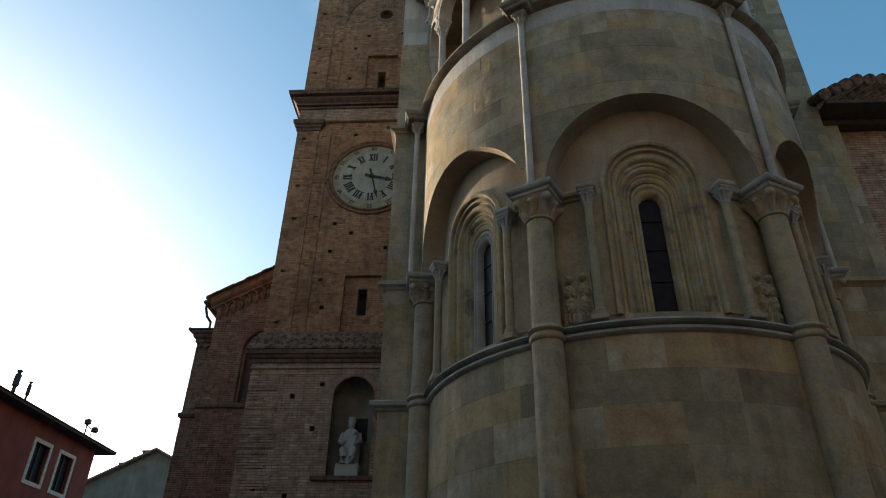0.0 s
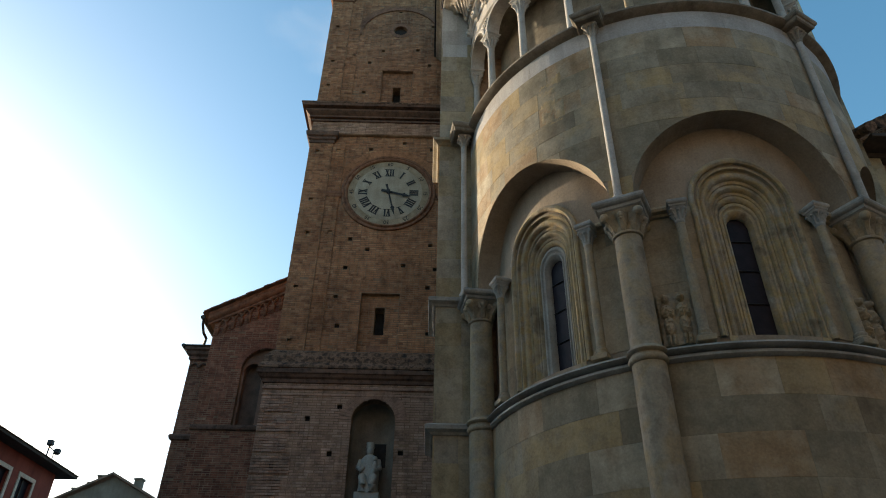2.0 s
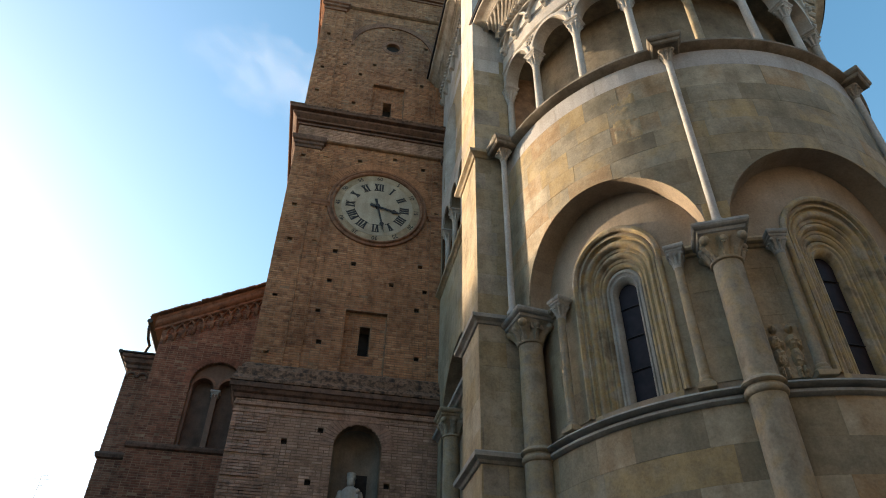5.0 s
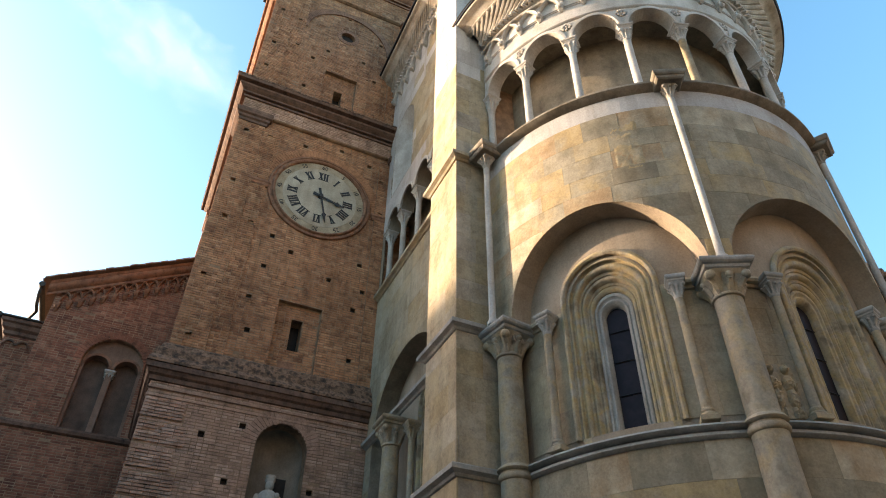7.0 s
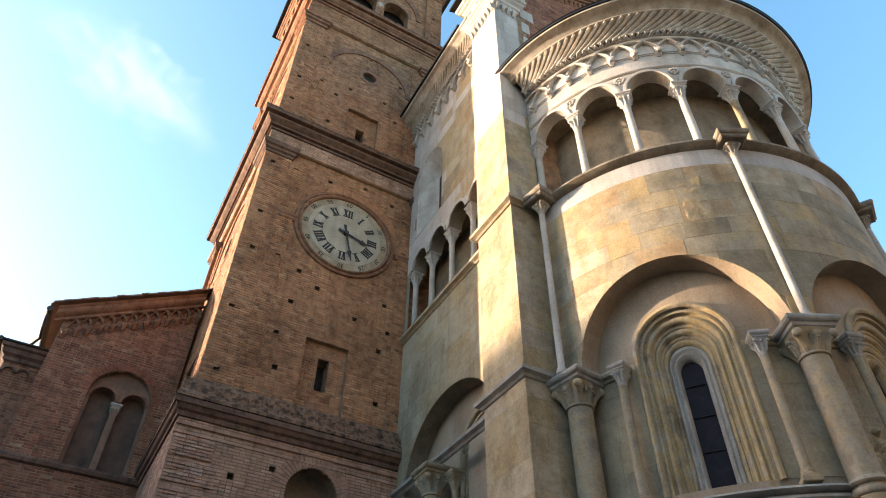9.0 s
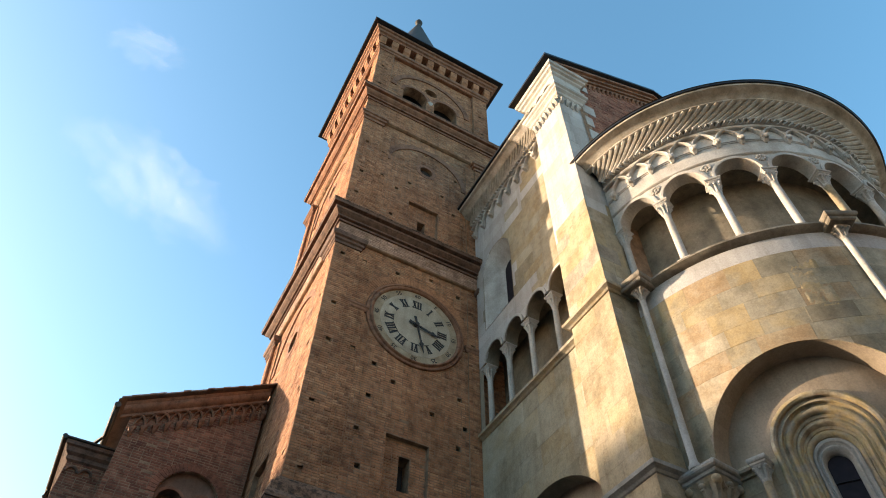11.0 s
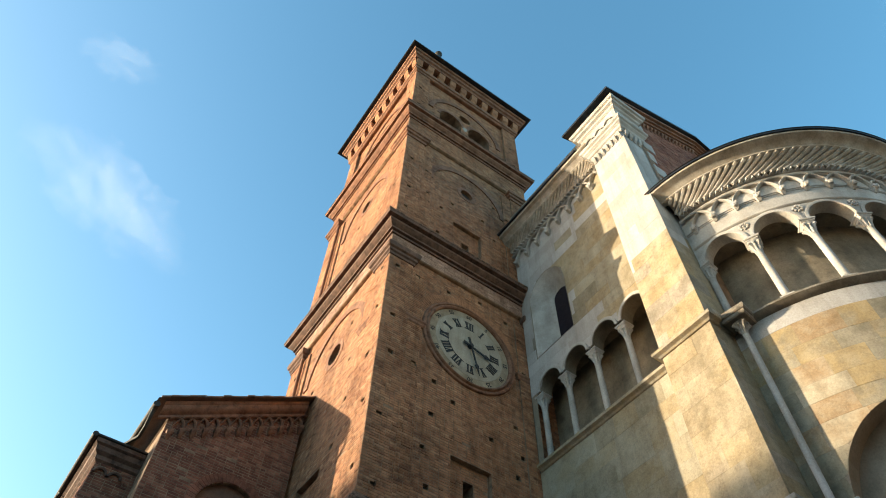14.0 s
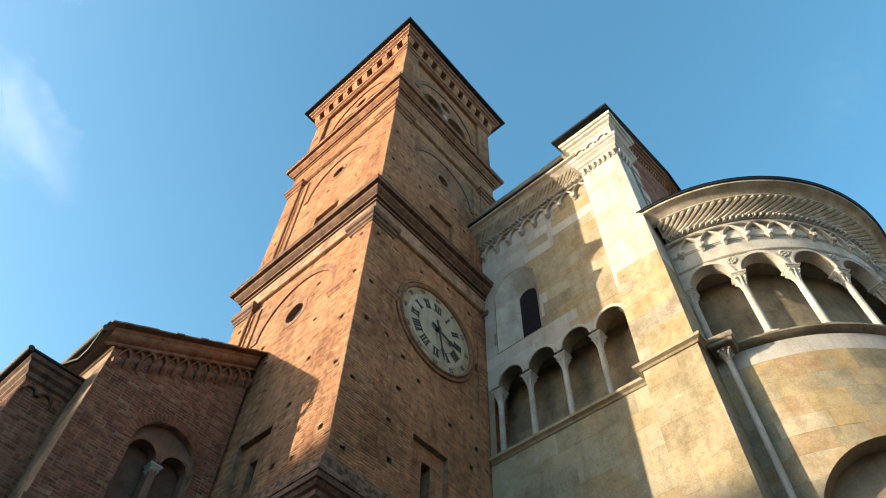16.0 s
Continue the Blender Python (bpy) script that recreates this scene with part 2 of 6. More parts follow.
# ---- geometry helpers ----
class Geo:
    """Collects the faces of one mesh."""

    def __init__(self):
        self.v, self.f = [], []

    def add(self, verts, faces):
        n = len(self.v)
        self.v += [tuple(p) for p in verts]
        self.f += [tuple(i + n for i in q) for q in faces]

    def quad(self, a, b, c, d):
        self.add((a, b, c, d), ((0, 1, 2, 3),))

    def loft(self, rings, closed=True, caps=True):
        """Skin over rings that have the same number of points."""
        n, k = len(rings[0]), len(rings)
        faces = []
        for j in range(k - 1):
            for i in range(n if closed else n - 1):
                a, b = j * n + i, j * n + (i + 1) % n
                faces.append((a, b, b + n, a + n))
        if caps and closed:
            faces.append(tuple(reversed(range(n))))
            faces.append(tuple(range((k - 1) * n, k * n)))
        self.add([p for r in rings for p in r], faces)

    def box(self, x0, x1, y0, y1, z0, z1, e=0.012):
        """A box with chamfered vertical and top edges."""
        e = min(e, (x1 - x0) / 4, (y1 - y0) / 4, (z1 - z0) / 4)

        def ring(i, z):
            a, b, c, d = x0 + i, x1 - i, y0 + i, y1 - i
            return [(a + e, c, z), (b - e, c, z), (b, c + e, z), (b, d - e, z), (b - e, d, z), (a + e, d, z), (a, d - e, z), (a, c + e, z)]
        self.loft([ring(e, z0), ring(0, z0 + e), ring(0, z1 - e), ring(e, z1)])

    def lathe(self, profile, c=(0, 0), n=20, a0=0.0, a1=360.0, m=None):
        """profile: (radius, z) going up."""
        full = abs(a1 - a0) > 359
        k = n if full else n + 1
        rings = []
        for r, z in profile:
            pts = []
            for i in range(k):
                a = radians(a0 + (a1 - a0) * i / n)
                p = Vector((c[0] + r * math.cos(a), c[1] + r * math.sin(a), z))
                pts.append(m @ p if m else p)
            rings.append(pts)
        self.loft(rings, closed=full, caps=full)

    def tube(self, pts, r, n=8):
        pts = [Vector(p) for p in pts]
        rings = []
        for i, p in enumerate(pts):
            d = (pts[min(i + 1, len(pts) - 1)] - pts[max(i - 1, 0)]).normalized()
            q = d.to_track_quat("Z", "Y")
            rr = r[i] if isinstance(r, (list, tuple)) else r
            rings.append([p + q @ Vector((rr * math.cos(2 * math.pi * k / n), rr * math.sin(2 * math.pi * k / n), 0)) for k in range(n)])
        self.loft(rings)

    def ball(self, c, r, n=8, squash=(1, 1, 1)):
        rings = []
        for j in range(1, n):
            a = math.pi * j / n
            rings.append([(c[0] + squash[0] * r * math.sin(a) * math.cos(2 * math.pi * i / n), c[1] + squash[1] * r * math.sin(a) * math.sin(2 * math.pi * i / n), c[2] - squash[2] * r * math.cos(a)) for i in range(n)])
        self.loft(rings)

    def rects(self, rect, profile):
        """A moulding round a rectangle (x0, x1, y0, y1); profile: (outward, z) going up."""
        x0, x1, y0, y1 = rect
        self.loft([[(x0 - o, y0 - o, z), (x1 + o, y0 - o, z), (x1 + o, y1 + o, z), (x0 - o, y1 + o, z)] for o, z in profile])

    def mesh(self, name, smooth=False):
        me = bpy.data.meshes.new(name)
        me.from_pydata(self.v, [], self.f)
        if smooth:
            me.shade_smooth()
            me.set_sharp_from_angle(angle=radians(42))
        return me


def thing(name, label, category, at=(0, 0, 0), kind="", group=""):
    ob = new(name)
    ob.location = at
    return tagged(ob, label, category, group, kind)


def world_of(ob):
    return (world_of(ob.parent) @ ob.matrix_parent_inverse if ob.parent else Matrix()) @ ob.matrix_basis


def part(name, geo, material, parent, label="", smooth=False):
    me = geo if isinstance(geo, bpy.types.Mesh) else geo.mesh(name, smooth)
    if not me.materials:
        me.materials.append(material)
    ob = new(name, me)
    if parent:
        ob.parent = parent
        ob.matrix_parent_inverse = world_of(parent).inverted()
    if label:
        ob["label"] = label
    return ob


CX, CY = 2.95, 13.2       # the apse's centre


def polar(deg, r, z):
    a = radians(deg)
    return Vector((CX + r * math.sin(a), CY - r * math.cos(a), z))


def bent(radius, mid=0.0):
    """Wall map on a drum: u runs along the arc from the angle mid, d outwards."""
    return lambda u, v, d=0.0: polar(mid + math.degrees(u / radius), radius + d, v)


def flat(origin, along, out):
    """Wall map on a plane: u along, v up, d outwards."""
    o, a, n = Vector(origin), Vector(along), Vector(out)
    return lambda u, v, d=0.0: o + a * u + n * d + Vector((0, 0, v))


def radial(deg, r, z=0.0):
    """Matrix of a thing on the drum: x along the wall, -y outwards."""
    return Matrix.Translation(polar(deg, r, z)) @ Matrix.Rotation(radians(deg), 4, "Z")


class Hole:
    """An opening in a wall: rectangle, round-headed arch or circle."""

    def __init__(self, u0, u1, v0, v1, kind="rect", rise=None):
        self.u0, self.u1, self.v0, self.v1, self.kind = u0, u1, v0, v1, kind
        self.rise = rise if rise else (u1 - u0) / 2

    def span(self, u):
        w = (self.u1 - self.u0) / 2
        s = math.sqrt(max(0.0, 1 - ((u - (self.u0 + self.u1) / 2) / w) ** 2))
        if self.kind == "rect":
            return self.v0, self.v1
        if self.kind == "arch":
            return self.v0, self.v1 - self.rise + self.rise * s
        m = (self.v0 + self.v1) / 2
        return m - self.rise * s, m + self.rise * s

    def cuts(self):
        if self.kind == "rect":
            return [self.u0, self.u1]
        w, c = (self.u1 - self.u0) / 2, (self.u0 + self.u1) / 2
        return [c - w * math.cos(math.pi * i / 20) for i in range(21)]

    def row(self, v):
        """The stretch that the opening takes out of a course at the height v, or None."""
        c, w = (self.u0 + self.u1) / 2, (self.u1 - self.u0) / 2
        if not self.v0 < v < self.v1:
            return None
        if self.kind == "rect" or self.kind == "arch" and v < self.v1 - self.rise:
            return self.u0, self.u1
        m = self.v1 - self.rise if self.kind == "arch" else (self.v0 + self.v1) / 2
        q = w * math.sqrt(max(0.0, 1 - ((v - m) / self.rise) ** 2))
        return c - q, c + q

    def has(self, u, v, pad=0.0):
        if not self.u0 - pad < u < self.u1 + pad:
            return False
        a, b = self.span(min(max(u, self.u0), self.u1))
        return a - pad < v < b + pad


def slab(g, M, u0, u1, v0, v1, holes=(), depth=0.4, step=None, top=None):
    """A wall face with openings that go depth deep; top(u) may cut it off aslant."""
    cuts = {u0, u1}
    for h in holes:
        cuts.update(c for c in h.cuts() if u0 <= c <= u1)
    if step:
        k = max(1, int((u1 - u0) / step))
        cuts.update(u0 + (u1 - u0) * i / k for i in range(k + 1))
    cuts = sorted(cuts)
    T = top or (lambda u: v1)
    for a, b in zip(cuts, cuts[1:]):
        if b - a < 1e-6:
            continue
        m = (a + b) / 2
        here = sorted((h for h in holes if h.u0 < m < h.u1), key=lambda h: h.v0)
        la, lb = v0, v0
        for h in here:
            (pa, qa), (pb, qb) = h.span(a), h.span(b)
            if h.v0 > v0:
                g.quad(M(a, la), M(b, lb), M(b, pb), M(a, pa))
                g.quad(M(a, pa), M(b, pb), M(b, pb, -depth), M(a, pa, -depth))
            g.quad(M(a, qa, -depth), M(b, qb, -depth), M(b, qb), M(a, qa))
            la, lb = qa, qb
        g.quad(M(a, la), M(b, lb), M(b, T(b)), M(a, T(a)))
    for h in holes:
        for u in (h.u0, h.u1):
            a, b = h.span(u)
            if b - a > 1e-4:
                g.quad(M(u, a), M(u, b), M(u, b, -depth), M(u, a, -depth))


def skin_bricks(name, parent, M, u0, u1, v0, v1, holes=(), material=None, pad=0.0, top=None, seed=1, proud=0.005, course=0.074, length=0.26, label="", single=None):
    """Brick courses laid on a wall face, each brick with its own faces."""
    rnd = random.Random(seed)
    verts, faces = [], []
    row, v = 0, v0
    while v + course * 0.6 < v1:
        u = u0 - (row % 2) * length / 2
        while u < u1 - 0.02:
            l = length * rnd.choice((1, 1, 1, 0.5))
            a, b = max(u, u0) + 0.005, min(u + l, u1) - 0.005
            u += l
            c, d = v + 0.005 + rnd.uniform(-0.003, 0.003), min(v + course, v1) - 0.006 + rnd.uniform(-0.003, 0.003)
            if b - a < 0.03 or rnd.random() < 0.006:
                continue
            mv = (c + d) / 2
            pieces = [(a, b)]
            for h in holes:
                cut = h.row(mv)
                if cut:
                    x, y = cut[0] - pad, cut[1] + pad
                    pieces = [q for a_, b_ in pieces for q in ((a_, min(b_, x)), (max(a_, y), b_)) if q[1] - q[0] > 0.025]
            for a, b in pieces:
                if top and d > top((a + b) / 2) - 0.01:
                    continue
                o = proud + rnd.uniform(-0.004, 0.004) + (rnd.uniform(0.004, 0.010) if rnd.random() < 0.04 else 0)
                e = 0.006
                corners = [M(a, c, -0.004), M(b, c, -0.004), M(b, d, -0.004), M(a, d, -0.004), M(a + e, c + e, o), M(b - e, c + e, o), M(b - e, d - e, o), M(a + e, d - e, o)]
                quads = ((4, 5, 6, 7), (0, 1, 5, 4), (1, 2, 6, 5), (2, 3, 7, 6), (3, 0, 4, 7))
                if single and single[0] < a and b < single[1] and single[2] < c and d < single[3]:
                    one = Geo()
                    one.add(corners, quads)
                    part("brick", one, single[4], parent)
                    continue
                n = len(verts)
                verts += corners
                faces += [tuple(n + i for i in q) for q in quads]
        v += course
        row += 1
    if not faces:
        return None
    g = Geo()
    g.v, g.f = [tuple(p) for p in verts], faces
    return tagged(part(name, g, material or BRICK, parent, label), kind="stuff")


def ashlar(parent, M, u0, u1, v0, v1, course=0.46, length=0.8, lo=None, hi=None, material=None, seed=1, cols=6, breaks=(), pick=None, name="stone_block"):
    """Dressed blocks in courses, each an object; lo(u) and hi(u) trim them to an arch."""
    rnd = random.Random(seed)
    rows = max(1, round((v1 - v0) / course))
    # courses of uneven height
    hs = [rnd.uniform(0.8, 1.2) for _ in range(rows)]
    k = (v1 - v0) / sum(hs)
    v = v0
    for h in hs:
        va, vb = v, v + h * k
        v = vb
        u = u0 - rnd.uniform(0, 0.6) * length
        while u < u1 - 0.01:
            l = length * rnd.uniform(0.65, 1.35)
            a, b = max(u, u0), min(u + l, u1)
            if u1 - b < 0.15:
                b = u1
                u = u1
            u += l
            if b - a < 0.05:
                continue
            j = 0.0004
            n = max(1, min(cols, round((b - a) / 0.1)))
            us = sorted({a + j + (b - a - 2 * j) * i / n for i in range(n + 1)} | {x for x in breaks if a + 0.02 < x < b - 0.02})
            runs, cur = [], []
            for x in us:
                l0 = max(va + j, lo(x)) if lo else va + j
                h0 = min(vb - j, hi(x)) if hi else vb - j
                if h0 - l0 > 0.012:
                    cur.append((x, l0, h0))
                else:
                    if len(cur) > 1:
                        runs.append(cur)
                    cur = []
            if len(cur) > 1:
                runs.append(cur)
            for run in runs:
                d = rnd.uniform(-0.002, 0.003)
                e = 0.0018
                outer = [(x, y0) for x, y0, _ in run] + [(x, y1) for x, _, y1 in reversed(run)]
                last = len(run) - 1
                inner = [(x + (e if i == 0 else -e if i == last else 0), y0 + min(e, (y1 - y0) / 3)) for i, (x, y0, y1) in enumerate(run)]
                inner += [(x + (e if i == 0 else -e if i == last else 0), y1 - min(e, (y1 - y0) / 3)) for i, (x, y0, y1) in reversed(list(enumerate(run)))]
                g = Geo()
                c = len(outer)
                g.add([M(x, y, d) for x, y in inner] + [M(x, y, d - 0.0025) for x, y in outer] + [M(x, y, d - 0.03) for x, y in outer],
                      [(i, i + 1, c - 2 - i, c - 1 - i) for i in range(last)] +
                      [(i, c + i, c + (i + 1) % c, (i + 1) % c) for i in range(c)] + [(c + i, 2 * c + i, 2 * c + (i + 1) % c, c + (i + 1) % c) for i in range(c)])
                mt = pick((a + b) / 2, (va + vb) / 2, rnd) if pick else (material or STONE)
                part(name, g, mt, parent)


def capital_mesh(r0, half, h, leaves=8, name="capital"):
    """A carved leaf capital, from a round neck to a square head, base at z = 0."""
    g = Geo()
    n, rows = 32, 10
    rings = []
    for j in range(rows + 1):
        t = j / rows
        ring = []
        for i in range(n):
            a = 2 * math.pi * i / n
            sq = min(1 / max(abs(math.cos(a)), 1e-6), 1 / max(abs(math.sin(a)), 1e-6)) * half
            sq = min(sq, half * 1.28)
            k = t ** 1.7
            r = r0 * (1 - k) + sq * k
            r *= 1 + 0.16 * math.cos(leaves * a) * math.sin(math.pi * t) + 0.07 * math.cos(leaves * 2 * a) * math.sin(2 * math.pi * t)
            ring.append((r * math.cos(a), r * math.sin(a), t * h))
        rings.append(ring)
    g.loft(rings)
    for i in range(8):
        a = math.pi / 4 * i + math.pi / 8 * 0
        d = half * (1.16 if i % 2 else 0.92)
        size = half * (0.26 if i % 2 else 0.19)
        g.ball((d * math.cos(a), d * math.sin(a), h * (0.80 if i % 2 else 0.74)), size, 8)
        # the stalk that carries the volute
        g.tube([(r0 * 0.95 * math.cos(a), r0 * 0.95 * math.sin(a), h * 0.12), (r0 * 1.12 * math.cos(a), r0 * 1.12 * math.sin(a), h * 0.45), (d * 0.9 * math.cos(a), d * 0.9 * math.sin(a), h * 0.72)], [size * 0.5, size * 0.7, size * 0.8], 6)
    for row_, (z0, z1, k) in enumerate(((0.04, 0.62, 1.0),)):
        for i in range(leaves):
            a = 2 * math.pi * (i + 0.5 * row_) / leaves
            pts = [(r0 * k * f * math.cos(a), r0 * k * f * math.sin(a), h * (z0 + (z1 - z0) * t)) for f, t in ((0.96, 0.0), (1.06, 0.4), (1.22, 0.78), (1.48, 1.0), (1.56, 0.82))]
            g.tube(pts, [r0 * w for w in (0.16, 0.25, 0.26, 0.19, 0.07)], 6)
    g.lathe([(r0 * 1.02, -0.02), (r0 * 1.14, -0.005), (r0 * 1.16, 0.02), (r0 * 1.1, 0.04), (r0, 0.05)], n=24)
    return g.mesh(name, True)


def abacus_mesh(half, h, name="abacus"):
    g = Geo()
    g.rects((-half, half, -half, half), [(-0.10 * half, 0), (0.0, 0.1 * h), (0.04 * half, 0.32 * h), (0.13 * half, 0.38 * h), (0.2 * half, 0.5 * h), (0.23 * half, 0.66 * h), (0.2 * half, 0.84 * h), (0.12 * half, 0.96 * h), (0.02 * half, h)])
    return g.mesh(name)


def place(me, material, parent, m, name, label=""):
    """One more object on a shared mesh."""
    ob = part(name, me, material, parent, label)
    ob.matrix_basis = m
    return ob


def column(parent, m, r, z0, z1, cap_h, head, aba_h, shaft_mat, cap_mat, base_h=0.16, caps={}, label="", taper=0.94, top_mat=None):
    """A column with base, shaft, carved capital and abacus; m puts its foot's axis in place."""
    g = Geo()
    g.lathe([(r, z0 + base_h), (r * 1.01, z0 + base_h + 0.02), (r * (1 + taper) / 2 * 1.01, (z0 + z1) / 2), (r * taper, z1)], n=24, m=m)
    col = part("column", g, shaft_mat, parent, label, True)
    if base_h > 0:
        g = Geo()
        w = r * 1.62
        g.rects((-w, w, -w, w), [(0, z0), (0.01, z0 + 0.01), (0.01, z0 + base_h * 0.35), (0, z0 + base_h * 0.4)])
        g.v = [tuple(m @ Vector(p)) for p in g.v]
        b = base_h
        g.lathe([(r * 1.5, z0 + b * 0.4), (r * 1.6, z0 + b * 0.5), (r * 1.5, z0 + b * 0.62), (r * 1.14, z0 + b * 0.7), (r * 1.3, z0 + b * 0.84), (r * 1.2, z0 + b * 0.95), (r, z0 + b * 1.02)], n=24, m=m)
        part("column_base", g, shaft_mat, col, "", True)
    key = (round(r * taper, 3), round(head, 3), round(cap_h, 3), cap_mat.name)
    if key not in caps:
        caps[key] = capital_mesh(r * taper, head, cap_h)
    place(caps[key], cap_mat, col, m @ Matrix.Translation((0, 0, z1)), "capital", "carved leaf capital")
    key = ("a", round(head, 3), round(aba_h, 3))
    if aba_h > 0:
        key += ((top_mat or cap_mat).name,)
        if key not in caps:
            caps[key] = abacus_mesh(head * 1.05, aba_h)
        place(caps[key], top_mat or cap_mat, col, m @ Matrix.Translation((0, 0, z1 + cap_h)), "abacus")
    return col


def arc_moulding(profile, a0, a1, n=60):
    """profile (radius, z) turned round the apse's centre between two angles."""
    g = Geo()
    rings = [[polar(a0 + (a1 - a0) * i / n, r, z) for i in range(n + 1)] for r, z in profile]
    g.loft(rings, closed=False)
    return g


# ---- ground ----
g = Geo()
g.quad((-600, -600, 0), (600, -600, 0), (600, 600, 0), (-600, 600, 0))
tagged(part("ground", g, plain("square_ground", (0.13, 0.125, 0.118), 0.9, 0, 0.2, 0.8), None), "grey stone paving of the square round the church", "ground", "", "structure")


# ---- plain unseen blocks that close the square, added to bounce and block light ----
# front and side hide low sky and return bounce; the row shades lower walls
for name_, x0, x1, y0, y1, h_ in (("house_front", -20, 34, -18, -7, 18.5), ("house_side", 26, 40, -7, 30, 18.0), ("house_row", -68, -60, 48, 82, 24.0)):
    g = Geo()
    g.box(x0, x1, y0, y1, 0, h_, 0.05)
    tagged(part(name_, g, RENDER_UNSEEN, None), "plain unseen rendered block added to shape the light", "house", "", "structure")


# ---- the apse ----
apse = thing("apse", "round sandstone church apse with blind arches and a dwarf gallery", "apse", (CX, CY, 0))
R_LOW, R_NICHE, R_UP = 4.0, 3.80, 4.25
Z_RING, Z_SPRING, Z_LEDGE = 6.0, 8.62, 13.0
BAYS = (-54.5, 0.0, 54.5)
HALVES = {-54.5: 1.80, 0.0: 1.87, 54.5: 1.80}    # half of each blind arch, along the drum's face
RISE = 1.68
EDGE = 87.4


def bay_arch(u, mid_deg):
    """Height of a blind arch's edge at the arc length u from the drum's middle."""
    x = (u - radians(mid_deg) * R_UP) / HALVES[mid_deg]
    return Z_SPRING + RISE * math.sqrt(1 - x * x) if abs(x) < 1 else -1.0


def arches_low(u):
    return max(bay_arch(u, b) for b in BAYS)


# cores behind the blocks
lower_wall = part("lower_wall", arc_moulding([(R_LOW - 0.008, 0), (R_LOW - 0.008, Z_RING)], -88, 88, 80), MORTAR, apse)
g = Geo()
M = bent(R_UP)
holes = [Hole(radians(b) * R_UP - HALVES[b], radians(b) * R_UP + HALVES[b], Z_SPRING - 0.4, Z_SPRING + RISE, "arch", RISE) for b in BAYS]
E_U = radians(EDGE) * R_UP
slab(g, lambda u, v, d=0.0: M(u, v, d - 0.008 if d == 0 else d), -E_U, E_U, Z_SPRING - 0.4, Z_LEDGE, holes, 0.46, 0.12)
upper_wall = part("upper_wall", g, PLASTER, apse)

# niche walls with their windows
WIN = [  # half width, springing, depth inwards, from the wall face to the glass
    (0.735, 8.67, 0.0), (0.73, 8.67, -0.012), (0.70, 8.66, -0.012), (0.695, 8.66, 0.05),
    (0.675, 8.65, 0.062), (0.66, 8.64, 0.045), (0.635, 8.63, 0.035), (0.61, 8.62, 0.045), (0.595, 8.61, 0.07), (0.59, 8.60, 0.12),
    (0.555, 8.58, 0.125), (0.55, 8.57, 0.15), (0.53, 8.56, 0.135), (0.505, 8.55, 0.13), (0.485, 8.54, 0.15), (0.475, 8.53, 0.20),
    (0.445, 8.51, 0.205), (0.44, 8.50, 0.225), (0.42, 8.49, 0.21), (0.395, 8.48, 0.215), (0.375, 8.46, 0.25), (0.37, 8.46, 0.30)]
HOOD = [(0.86, 8.70, 0.0), (0.86, 8.70, -0.05), (0.835, 8.69, -0.08), (0.80, 8.68, -0.085), (0.775, 8.67, -0.06), (0.77, 8.67, 0.0)]
FRAME = [(0.37, 8.46, 0.27), (0.35, 8.45, 0.25), (0.32, 8.44, 0.255), (0.305, 8.43, 0.285), (0.285, 8.42, 0.29), (0.27, 8.41, 0.27), (0.245, 8.40, 0.28), (0.215, 8.39, 0.34), (0.205, 8.38, 0.37), (0.205, 8.38, 0.50)]
Z_SILL = 6.22


def lining(M, rows, sill, n=28):
    """The stepped lining of a round-headed window."""
    g = Geo()
    rings = []
    for w, zs, d in rows:
        ring = [M(-w, sill, -d), M(-w, (sill + zs) / 2, -d)]
        ring += [M(-w * math.cos(math.pi * i / n), zs + w * math.sin(math.pi * i / n), -d) for i in range(n + 1)]
        rings.append(ring + [M(w, (sill + zs) / 2, -d), M(w, sill, -d)])
    g.loft(rings, closed=False)
    return g


